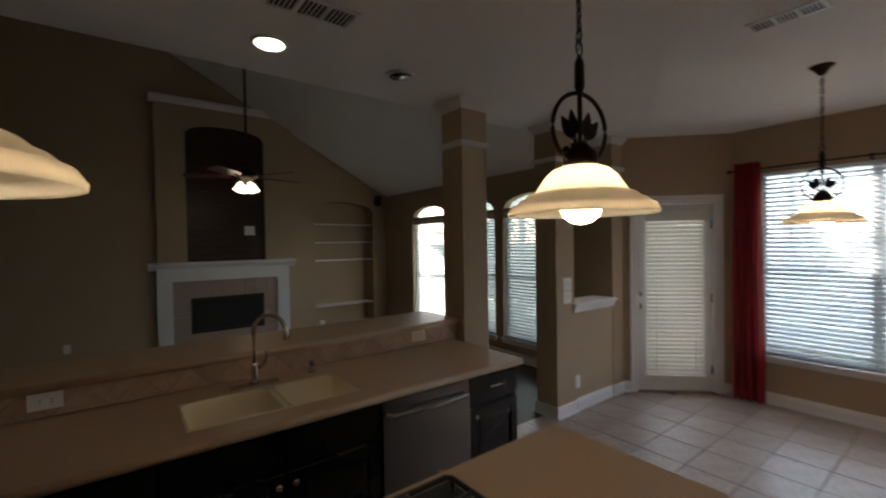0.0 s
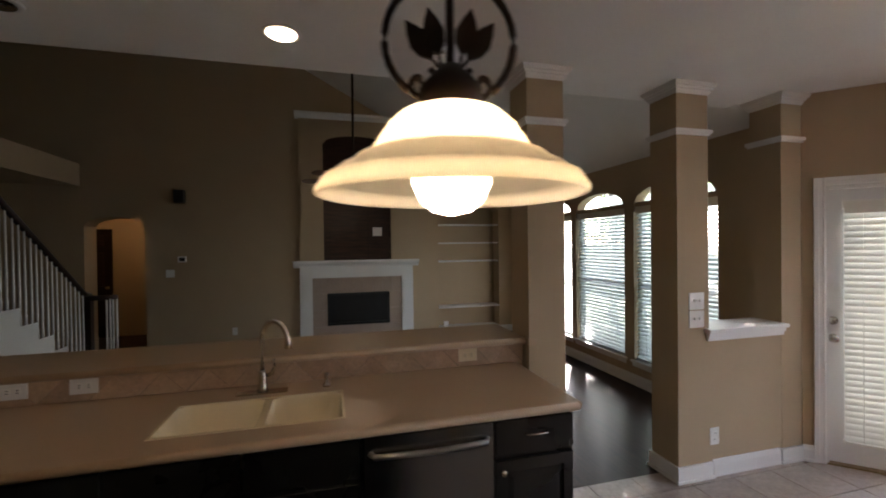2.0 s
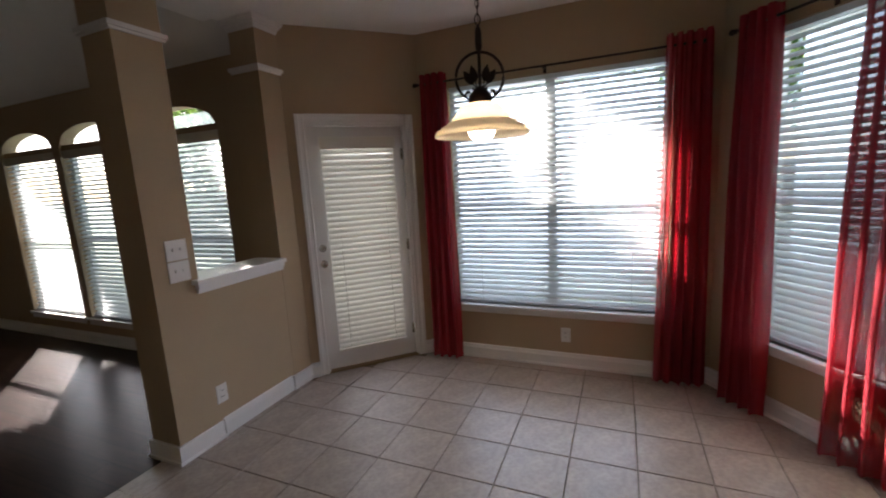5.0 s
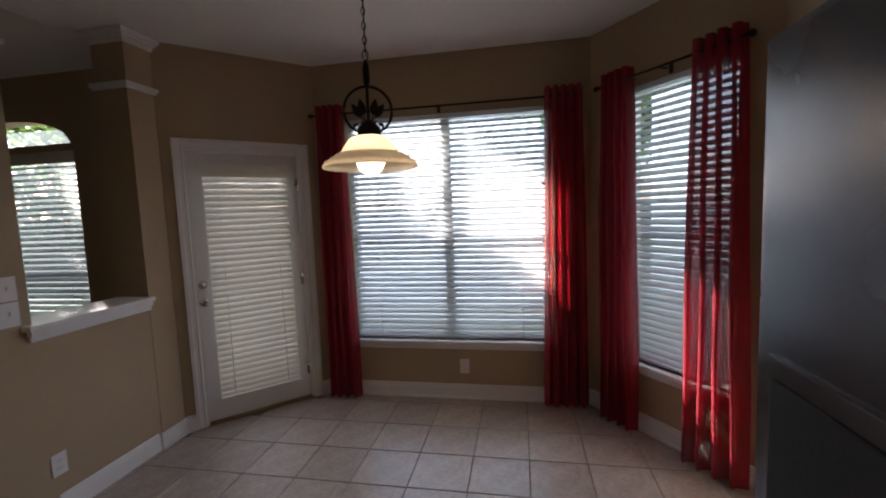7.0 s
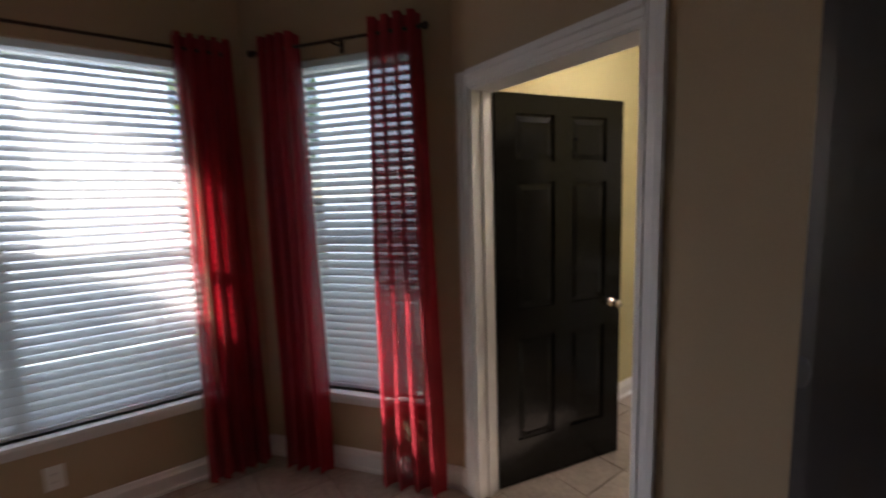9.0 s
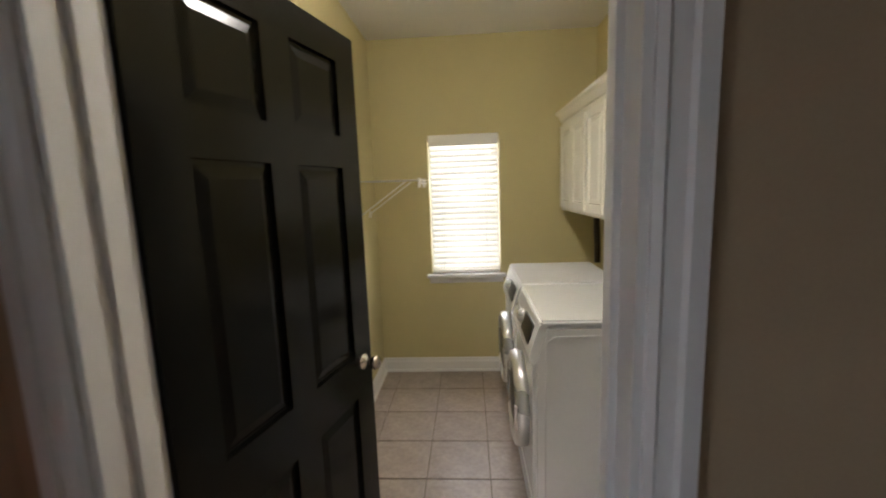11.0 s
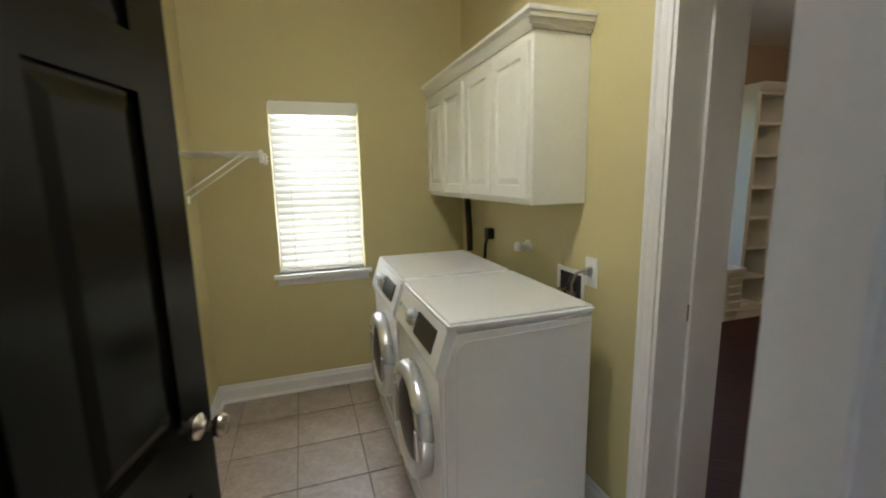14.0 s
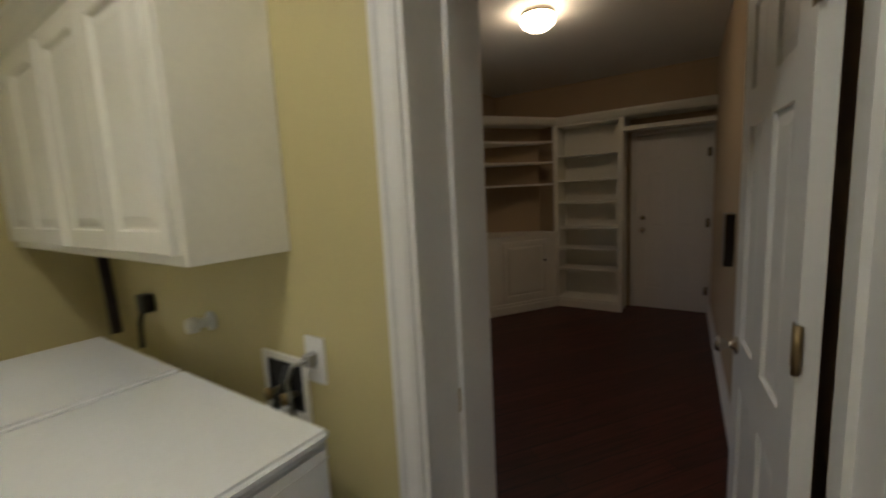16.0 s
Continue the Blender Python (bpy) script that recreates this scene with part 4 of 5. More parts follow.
def pendant(x, y, z, label, power=1.0, ring_turn=0.0):
    """A bell-shaped amber glass pendant; z is the bulb's lowest point."""
    root = thing("pendant_lamp", label, "pendant lamp", Matrix.Translation((x, y, z)) @ Matrix.Rotation(radians(ring_turn), 4, "Z"), "amber bell pendants")
    prof = [(0.040, 0.190), (0.064, 0.187), (0.090, 0.177), (0.112, 0.156), (0.129, 0.130), (0.143, 0.108), (0.162, 0.092), (0.168, 0.096), (0.190, 0.074), (0.196, 0.077), (0.216, 0.058), (0.222, 0.059), (0.235, 0.038), (0.234, 0.030)]
    prof = [(r * 0.90, 0.030 + (h - 0.030) * 0.88) for r, h in prof]
    low = Matrix.Translation((0, 0, -0.022))
    part("shade", lathe(prof, 40, wall=0.004), M_SHADE, root, "amber frosted glass bell shade")
    part("bulb", lathe([(0.004, 0.0), (0.030, 0.006), (0.050, 0.022), (0.062, 0.050), (0.060, 0.080), (0.044, 0.112), (0.026, 0.130), (0.024, 0.17)], 24), M_BULB, root, "glowing round bulb")
    part("cup", lathe([(0.044, 0.184), (0.052, 0.192), (0.050, 0.224), (0.030, 0.246), (0.014, 0.262)], 20), M_IRON, root, "", low)
    bm = bmesh.new()
    tube(bm, [(0.104 * math.cos(q), 0, 0.300 + 0.104 * math.sin(q)) for q in [radians(-50 + 280 * k / 30) for k in range(31)]], 0.0065, 8)
    part("ring", bm, M_IRON, root, "dark iron ring", low)
    for s in (-1, 1):
        bm = bmesh.new()
        tube(bm, [(s * (0.050 + 0.030 * (1 - k / 22) * math.cos(4.6 * math.pi * k / 22 / 2 + 2.2)), 0, 0.232 + 0.030 * (1 - k / 26) * math.sin(4.6 * math.pi * k / 22 / 2 + 2.2)) for k in range(22)], 0.0055, 8)
        part("scroll", bm, M_IRON, root, "", low)
        for tilt, ln, up in ((0.22, 0.078, 0.030), (0.62, 0.076, 0.026)):
            bm = bmesh.new()
            base = Vector((s * 0.012, 0, 0.248))
            d = Vector((s * math.sin(tilt), 0, math.cos(tilt)))
            side = Vector((d.z, 0, -d.x))
            tube(bm, [base, base + d * up], 0.003, 6)
            pts = [(0, 0.0), (0.25, 0.015), (0.5, 0.018), (0.75, 0.011), (1.0, 0.0)]
            loop = [base + d * (up + ln * u) + side * w for u, w in pts] + [base + d * (up + ln * u) - side * w for u, w in pts[-2:0:-1]]
            vs = [bm.verts.new(p + Vector((0, 0.003, 0))) for p in loop]
            vb = [bm.verts.new(p - Vector((0, 0.003, 0))) for p in loop]
            bm.faces.new(vs), bm.faces.new(vb[::-1])
            for k in range(len(vs)):
                bm.faces.new((vs[k], vb[k], vb[(k + 1) % len(vs)], vs[(k + 1) % len(vs)]))
            part("leaf_ornament", bm, M_IRON, root, "", low)
    bm = bmesh.new()
    tube(bm, [(0, 0, 0.250), (0, 0, 0.47)], 0.007, 8)
    lathe([(0.009, 0.405), (0.015, 0.425), (0.014, 0.49), (0.006, 0.515)], 14, bm)
    part("stem", bm, M_IRON, root, "", low)
    bm = bmesh.new()
    tube(bm, [(0.012 * math.cos(q), 0, 0.536 + 0.022 * math.sin(q)) for q in [2 * math.pi * k / 16 for k in range(16)]], 0.0028, 6, True)
    tube(bm, [(0, 0.010 * math.cos(q), 0.572 + 0.020 * math.sin(q)) for q in [2 * math.pi * k / 16 for k in range(16)]], 0.0028, 6, True)
    top = CEIL - z
    k0 = 0
    zz = 0.60
    while zz < top - 0.06:
        if k0 % 2:
            tube(bm, [(0, 0.008 * math.cos(q), zz + 0.018 * math.sin(q)) for q in [2 * math.pi * k / 10 for k in range(10)]], 0.0024, 5, True)
        else:
            tube(bm, [(0.008 * math.cos(q), 0, zz + 0.018 * math.sin(q)) for q in [2 * math.pi * k / 10 for k in range(10)]], 0.0024, 5, True)
        zz, k0 = zz + 0.030, k0 + 1
    tube(bm, [(0.003, 0.003, 0.53), (0.003, 0.003, top - 0.02)], 0.0022, 5)
    part("chain", bm, M_IRON, root, "dark iron chain", low)
    part("canopy", lathe([(0.008, top - 0.062), (0.020, top - 0.055), (0.045, top - 0.020), (0.062, top - 0.008), (0.064, top - 0.001)], 24), M_IRON, root, "dark iron ceiling canopy")
    return root


pendant(2.540, 2.652, 1.700, "lit amber glass pendant with iron ring over the island", ring_turn=-10)
pendant(1.225, 2.652, 1.700, "lit amber glass pendant with iron ring over the island", ring_turn=-10)
pendant(5.06, 2.585, 1.712, "lit amber glass pendant with iron ring in the nook", ring_turn=-70)


def downlight(x, y, lit, label):
    root = thing("recessed_light", label, "ceiling light", Matrix.Translation((x, y, CEIL)), "recessed lights")
    bm = bmesh.new()
    prof = [(0.095, 0.0), (0.094, -0.008), (0.078, -0.010), (0.072, -0.004), (0.070, -0.001)]
    part("trim_ring", lathe(prof, 28), M_WHITE, root)
    # unlit: a flat disc in dark steel stands in for the shaded hollow
    part("lens" if lit else "reflector", lathe([(0.070, -0.0115), (0.069, -0.013), (0.002, -0.014)], 28), M_CAN if lit else M_DISH, root)
    return root


downlight(2.127, 4.30, True, "lit recessed ceiling light")
downlight(2.93, 4.265, False, "unlit recessed ceiling light")
downlight(0.95, 4.30, False, "unlit recessed ceiling light")


def vent(x, y, turn, label, size=1.0):
    root = thing("ceiling_vent", label, "ceiling vent", Matrix.Translation((x, y, CEIL)) @ Matrix.Rotation(radians(turn), 4, "Z") @ Matrix.Scale(size, 4))
    part("backing", boxes((-0.19, -0.07, -0.004, 0.19, 0.07, -0.001)), M_BLACK, root)
    part("frame", boxes((-0.21, -0.09, -0.014, 0.21, -0.07, -0.001), (-0.21, 0.07, -0.014, 0.21, 0.09, -0.001), (-0.21, -0.07, -0.014, -0.19, 0.07, -0.001), (0.19, -0.07, -0.014, 0.21, 0.07, -0.001), (-0.07, -0.07, -0.013, -0.055, 0.07, -0.002), (0.055, -0.07, -0.013, 0.07, 0.07, -0.002)), M_WHITE, root)
    for k in range(18):
        u = -0.18 + 0.36 * k / 17
        part("louvre", boxes((u - 0.0015, -0.069, -0.013, u + 0.0015, 0.069, -0.004)), M_WHITE, root, "", Matrix.Translation((0, 0, 0)))
    return root


vent(2.19, 3.83, 0, "white three-way ceiling air vent")
vent(4.11, 2.54, 90, "white ceiling air vent", 0.75)

fr = thing("refrigerator", "grey steel side-by-side refrigerator with dark dispenser", "refrigerator")
FX0, FX1, FY = 3.10, 4.01, 1.50
part("cabinet", boxes((FX0 + 0.005, 0.72, 0.02, FX1 - 0.005, FY - 0.005, 1.775)), M_FRIDGE, fr)
fd = part("freezer_door", boxes((3.60, FY, 0.06, FX1, FY + 0.055, 1.785), bevel=0.012), M_FRIDGE, fr)
part("fridge_door", boxes((FX0, FY, 0.06, 3.595, FY + 0.055, 1.785), bevel=0.012), M_FRIDGE, fr)
for x in (3.575, 3.63):
    bm = bmesh.new()
    tube(bm, [(x, FY + 0.055, 0.62), (x, FY + 0.095, 0.66), (x, FY + 0.10, 1.5), (x, FY + 0.055, 1.54)], 0.010, 10)
    part("handle", bm, M_STEEL, fr)
part("dispenser_frame", boxes((3.66, FY + 0.053, 0.88, 3.965, FY + 0.062, 1.30), bevel=0.003), M_FRIDGE, fd, "steel dispenser surround")
part("dispenser", boxes((3.680, FY + 0.060, 0.91, 3.950, FY + 0.066, 1.265), bevel=0.002), M_DULL_BLACK, fd, "black dispenser recess")
part("grille", boxes((FX0 + 0.01, FY - 0.02, 0.0, FX1 - 0.01, FY, 0.055)), M_BLACK, fr)

# patio door
pd = thing("patio_door", "white patio door, closed, with blind over the glass", "door", MD)
w0, w1 = 0.155, 0.919
part("leaf", boxes((w0, 0.045, 0.012, w0 + 0.10, 0.089, 2.028), (w1 - 0.10, 0.045, 0.012, w1, 0.089, 2.028), (w0 + 0.10, 0.045, 0.012, w1 - 0.10, 0.089, 0.20), (w0 + 0.10, 0.045, 1.90, w1 - 0.10, 0.089, 2.028)), M_WHITE, pd)
g = part("pane", boxes((w0 + 0.10, 0.065, 0.20, w1 - 0.10, 0.070, 1.90)), M_GLASS, pd, "clear glass pane")
g.visible_shadow = False
for z in (0.25, 1.02, 1.80):
    hinge(pd, w1 + 0.002, z, 0.043, M_NICKEL)
knob(pd, w0 + 0.03, 0.93, 0.045, -1, M_NICKEL, 0.032)
part("deadbolt", lathe([(0.030, 0), (0.030, 0.008), (0.018, 0.016), (0.016, 0.026), (0.002, 0.028)], 20), M_NICKEL, pd, "nickel deadbolt", Matrix.Translation((w0 + 0.03, 0.045, 1.06)) @ Matrix.Rotation(radians(90), 4, "X"))
part("threshold", boxes((0.14, -0.01, 0.0, 0.934, 0.12, 0.012)), M_BRASS, pd, "dark metal threshold")
blind("door_blind", MD, 0.60, 0.17, 1.93, M_CSLAT, 64, "cream slatted blind hung on the patio door, closed", y=0.018).matrix_world @= Matrix.Translation((0.237, 0, 0))
part("valance", boxes((-0.012, -0.034, 1.885, 0.612, -0.028, 1.945)), M_CSLAT, [o for o in bpy.data.objects if o.name.startswith("door_blind")][0])


# ---- laundry ----
def hinge_frame(x, y, deg):
    return Matrix.Translation((x, y, 0)) @ Matrix.Rotation(radians(deg), 4, "Z")


ld = thing("laundry_door", "black six-panel door standing open into the laundry", "door", hinge_frame(5.432, 0.557, -103.5))
panel_door(ld, 0.805, 2.025, 0.035, M_DOOR).matrix_basis = Matrix.Translation((0.004, -0.017, 0.012))
knob(ld, 0.745, 0.93, -0.017, -1, M_NICKEL)
knob(ld, 0.745, 0.93, 0.018, 1, M_NICKEL)
part("latch_plate", boxes((0.8085, -0.010, 0.90, 0.8105, 0.012, 0.96)), M_NICKEL, ld)
for z in (0.25, 1.05, 1.80):
    hinge(ld, 0.0, z, 0.022, M_NICKEL)

ws = thing("wire_shelf", "white wire shelf with diagonal brackets on the laundry wall", "wire shelf", group="")
bm = bmesh.new()
for k in range(22):
    y = -2.12 + 0.52 * k / 21
    tube(bm, [(5.595, y, 1.600), (5.182, y, 1.600), (5.178, y, 1.570)], 0.0016, 5)
part("deck_wires", bm, M_PLATE, ws)
for x, z in ((5.178, 1.600), (5.178, 1.572), (5.39, 1.597), (5.59, 1.600)):
    bm = bmesh.new()
    tube(bm, [(x, -2.12, z), (x, -1.60, z)], 0.003, 6)
    part("rail", bm, M_PLATE, ws)
for y in (-1.61, -1.90):
    bm = bmesh.new()
    tube(bm, [(5.27, y, 1.590), (5.597, y, 1.36)], 0.0045, 6)
    box(bm, 5.588, y - 0.012, 1.335, 5.598, y + 0.012, 1.38)
    part("bracket", bm, M_PLATE, ws)
    part("end_cap", boxes((5.168, y - 0.010, 1.545, 5.186, y + 0.010, 1.612), bevel=0.003), M_PLATE, ws)


def wall_cabinet(x0, x1, label):
    root = thing("wall_cabinet", label, "cabinet", MLR, "cream wall cabinets")
    part("body", boxes((x0, -0.255, 1.335, x1, -0.002, 2.000)), M_CREAM, root)
    c = (x0 + x1) / 2
    for a, b in ((x0 + 0.022, c - 0.004), (c + 0.004, x1 - 0.022)):
        part("door", raised_panel(bmesh.new(), a, b, 1.36, 1.965, -0.255), M_CREAM, root)
    return root


wall_cabinet(0.012, 0.720, "cream painted wall cabinet with raised-panel doors")
wall_cabinet(0.723, 1.430, "cream painted wall cabinet with raised-panel doors")
cr = thing("crown_moulding", "cream crown moulding along the wall cabinets", "moulding", MLR, kind="structure")
bm = prism(bmesh.new(), [(-0.002, 2.0005), (-0.262, 2.0005), (-0.272, 2.015), (-0.285, 2.040), (-0.302, 2.055), (-0.302, 2.070), (-0.002, 2.070)], "x", 0.006, 1.437)
for o, za, zb in ((0.008, 2.0005, 2.015), (0.018, 2.015, 2.035), (0.032, 2.035, 2.054), (0.040, 2.054, 2.0705)):
    box(bm, 1.43, -0.262 - o, za, 1.43 + o, -0.002, zb)
part("moulding", bm, M_CREAM, cr)


def front_loader(x0, x1, label, dryer):
    """A front-loading machine; x along the wall, front at -y."""
    root = thing("clothes_dryer" if dryer else "washing_machine", label, "dryer" if dryer else "washing machine", MLR)
    yb, yf = -0.125, -0.735
    c, w = (x0 + x1) / 2, x1 - x0
    bm = bmesh.new()
    prism(bm, [(yf, 0.015), (yf, 0.80), (yf + 0.05, 0.955), (yb, 0.955), (yb, 0.015)], "x", x0, x1)
    bmesh.ops.bevel(bm, geom=[e for e in bm.edges], offset=0.018, segments=3, affect="EDGES")
    part("cabinet", bm, M_ENAMEL, root)
    bm = boxes((x0 - 0.002, yf + 0.030, 0.948, x1 + 0.002, yb + 0.002, 0.975))
    bmesh.ops.bevel(bm, geom=[e for e in bm.edges], offset=0.010, segments=3, affect="EDGES")
    part("top_lid", bm, M_ENAMEL, root)
    bm = bmesh.new()
    prism(bm, [(yf + 0.06, 0.775), (yf - 0.012, 0.780), (yf - 0.016, 0.81), (yf + 0.030, 0.950), (yf + 0.06, 0.962)], "x", x0 + 0.01, x1 - 0.01)
    fascia = part("control_panel", bm, M_ENAMEL, root)
    slope = Matrix.Translation((c, yf + 0.0065, 0.882)) @ Matrix.Rotation(radians(-18.2), 4, "X")
    part("display", boxes((0.00, -0.004, -0.045, 0.235, 0.002, 0.045), bevel=0.002), M_BLACK, fascia, "dark glossy display", slope)
    part("dial", lathe([(0.036, 0), (0.035, 0.012), (0.026, 0.016), (0.024, 0.026), (0.002, 0.028)], 24), M_SILVER, fascia, "silver dial", slope @ Matrix.Translation((-0.06, 0, 0)) @ Matrix.Rotation(radians(90), 4, "X"))
    for k in range(4):
        part("button", boxes((-0.27 + 0.036 * k, -0.005, -0.010, -0.245 + 0.036 * k, 0.002, 0.010)), M_SILVER, fascia, "", slope)
    turn = Matrix.Translation((c, yf, 0.475)) @ Matrix.Rotation(radians(90), 4, "X")
    door = part("door_ring", lathe([(0.232, 0), (0.235, 0.030), (0.228, 0.055), (0.205, 0.064), (0.180, 0.058), (0.172, 0.040), (0.170, 0.0)], 48), M_SILVER, root, "silver round door ring", turn)
    part("door_glass", lathe([(0.172, 0.038), (0.150, 0.050), (0.100, 0.060), (0.040, 0.066), (0.002, 0.067)], 40), M_BLACK, root, "dark domed door glass", turn)
    part("door_handle", boxes((0.19, -0.06, 0.045, 0.222, 0.06, 0.068), bevel=0.006), M_STEEL, door)
    part("kick_plate", boxes((x0 + 0.03, yf - 0.004, 0.03, x1 - 0.03, yf, 0.14), bevel=0.002), M_ENAMEL, root)
    for px in (x0 + 0.06, x1 - 0.06):
        for py in (yf + 0.06, yb - 0.06):
            part("foot", lathe([(0.022, 0.0), (0.022, 0.010), (0.012, 0.016), (0.012, 0.02)], 12), M_BLACK, root, "", Matrix.Translation((px, py, 0.002)))
    bm = bmesh.new()
    xs = x1 + 0.0003
    tube(bm, [(xs, yb - 0.01, 0.915), (xs, yf + 0.09, 0.905), (xs, yf + 0.055, 0.875), (xs, yf + 0.05, 0.06)], 0.0022, 5)
    part("side_crease", bm, M_ENAMEL, root)
    part("grip_recess", boxes((x1 - 0.001, -0.42, 0.285, x1 + 0.0012, -0.33, 0.315), bevel=0.0004), M_PLATE, root)
    return root


front_loader(0.345, 0.995, "white front-loading washer with silver round door", False)
front_loader(1.03, 1.68, "white front-loading dryer with silver round door", True)

YR = LY0
plate("wall_outlet", MLR @ Matrix.Translation((-0.636 - LY0, -0.001, 1.05)), "white outlet with a grey plug beside the dryer", 0.075, 0.125)
cable = thing("power_cord", "grey cord plugged in beside the dryer", "power cord", MLR)
bm = bmesh.new()
xo = -0.636 - LY0
tube(bm, [(xo, -0.008, 1.055), (xo, -0.045, 1.057), (xo - 0.03, -0.055, 1.045), (xo - 0.075, -0.045, 0.985), (xo - 0.085, -0.03, 0.90), (xo - 0.09, -0.03, 0.75)], 0.006, 8)
box(bm, xo - 0.014, -0.035, 1.04, xo + 0.014, -0.008, 1.07)
part("cord", bm, M_STEEL, cable)
wb = thing("valve_box", "white recessed water valve box in the laundry wall", "valve box", MLR)
xv = xo - 0.14
part("frame", boxes((xv - 0.10, -0.008, 0.86, xv + 0.10, -0.001, 0.88), (xv - 0.10, -0.008, 1.02, xv + 0.10, -0.001, 1.04), (xv - 0.10, -0.008, 0.88, xv - 0.08, -0.001, 1.02), (xv + 0.08, -0.008, 0.88, xv + 0.10, -0.001, 1.02)), M_PLATE, wb)
# flat dark sheet: the shade inside the box is put into its colour
part("recess", boxes((xv - 0.08, -0.003, 0.88, xv + 0.08, -0.001, 1.02)), M_DULL_BLACK, wb, "dark sheet painted as the shaded inside of the box")
bm = bmesh.new()
tube(bm, [(xv + 0.02, -0.006, 1.01), (xv + 0.03, -0.03, 0.97), (xv + 0.01, -0.05, 0.90), (xv, -0.05, 0.70)], 0.013, 8)
part("hose", bm, M_BLACK, wb, "dark rubber hose")
for d in (-0.035, 0.035):
    part("valve", lathe([(0.010, 0), (0.010, 0.03), (0.018, 0.032), (0.018, 0.042)], 12), M_BRASS, wb, "", Matrix.Translation((xv + d, -0.004, 0.93)) @ Matrix.Rotation(radians(90), 4, "X"))
gv = thing("gas_valve", "white round gas outlet cap on the laundry wall", "pipe cap", MLR @ Matrix.Translation((0.97, -0.001, 1.085)))
part("cap", lathe([(0.032, 0), (0.032, 0.006), (0.016, 0.010), (0.015, 0.045), (0.026, 0.050), (0.024, 0.075), (0.002, 0.078)], 18), M_PLATE, gv, "", Matrix.Rotation(radians(90), 4, "X"))
pl = thing("dryer_plug", "black dryer plug in a wall socket", "plug", MLR @ Matrix.Translation((0.52, -0.001, 1.10)))
bm = boxes((-0.03, -0.045, -0.035, 0.03, 0, 0.035), bevel=0.008)
tube(bm, [(0, -0.035, -0.02), (0, -0.05, -0.07), (-0.01, -0.05, -0.17)], 0.010, 8)
part("body", bm, M_BLACK, pl)
hs = thing("drain_pipe", "dark brown pipe in the laundry corner", "pipe", MLR)
bm = bmesh.new()
tube(bm, [(0.26, -0.05, 0.95), (0.25, -0.05, 1.10), (0.20, -0.045, 1.334)], 0.022, 12)
part("pipe", bm, M_RAIL, hs)
plate("wall_outlet", Matrix.Translation((5.599, -1.15, 0.30)) @ Matrix.Rotation(radians(90), 4, "Z") @ Matrix.Rotation(math.pi, 4, "Z"), "white outlet low on the laundry wall")

# assumed fixture, out of view; added so the laundry gets enough light
ll = thing("ceiling_light", "unseen round glass ceiling light added to brighten the laundry", "ceiling light", Matrix.Translation((4.78, -0.28, 2.68)))
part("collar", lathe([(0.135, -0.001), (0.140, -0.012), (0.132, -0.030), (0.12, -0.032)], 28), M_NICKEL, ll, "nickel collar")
part("bowl", lathe([(0.130, -0.030), (0.142, -0.055), (0.126, -0.095), (0.080, -0.122), (0.002, -0.132)], 32), M_LAUNDRY_FILL, ll, "glowing white glass bowl")

# study
sdoor = thing("study_door", "white six-panel door standing open into the study", "door", hinge_frame(3.540, 0.376, 187.5))
panel_door(sdoor, 0.68, 2.02, 0.035, M_WHITE).matrix_basis = Matrix.Translation((0.004, -0.018, 0.012))
knob(sdoor, 0.61, 0.93, -0.018, -1, M_NICKEL)
knob(sdoor, 0.61, 0.93, 0.017, 1, M_NICKEL)
for z in (0.25, 1.14, 1.80):
    bm = boxes((-0.004, 0.010, z - 0.045, 0.032, 0.0195, z + 0.045))
    lathe([(0.007, -0.048), (0.007, 0.048)], 10, bm, (-0.006, 0.020, z))
    part("hinge", bm, M_BRASS, sdoor, "aged brass hinge")
part("strike_plate", boxes((1.8485, 0.128, 0.935, 1.8505, 0.153, 0.995)), M_BRASS, bpy.data.objects["trim_study_door"], "brass strike plate")

SB = Matrix.Identity(4)


def bookcase(name, m, w, depth, h, shelves, label, base=0.11, group="built-in bookcases"):
    """An open case along x of m, front at -y, back at y = 0."""
    root = thing(name, label, "bookcase", m, group)
    part("side", boxes((0, -depth, 0, 0.03, -0.001, h)), M_CREAM, root)
    part("side", boxes((w - 0.03, -depth, 0, w, -0.001, h)), M_CREAM, root)
    part("back", boxes((0.03, -0.014, 0, w - 0.03, -0.001, h)), M_CREAM, root)
    part("face_frame", boxes((-0.012, -depth - 0.018, 0.0, 0.038, -depth, h), (w - 0.038, -depth - 0.018, 0.0, w + 0.012, -depth, h)), M_CREAM, root)
    part("plinth", boxes((0.03, -depth - 0.016, 0, w - 0.03, -0.02, base), (-0.016, -depth - 0.032, 0, w + 0.016, -depth - 0.018, base * 0.8)), M_CREAM, root)
    for z in shelves:
        part("shelf", boxes((0.03, -depth + 0.012, z - 0.011, w - 0.03, -0.014, z + 0.011), bevel=0.002), M_CREAM, root)
    part("top", boxes((0, -depth, h - 0.02, w, -0.001, h)), M_CREAM, root)
    return root


MF, _ = along((-0.80, -1.52), (-0.80, -0.76))
bookcase("bookcase", MF, 0.76, 0.33, 2.18, (0.46, 0.71, 0.96, 1.27, 1.53, 1.82), "cream built-in bookcase with empty shelves")
ML2, _ = along((0.95, -2.45), (0.50, -2.45))
bookcase("bookcase", ML2, 0.42, 0.33, 2.18, (0.40, 0.70, 1.0, 1.3, 1.6, 1.9), "cream narrow bookcase with empty shelves beside the window")
C0, C1 = (0.46, -2.10), (-0.46, -1.50)
MC, LC = along(C0, C1)
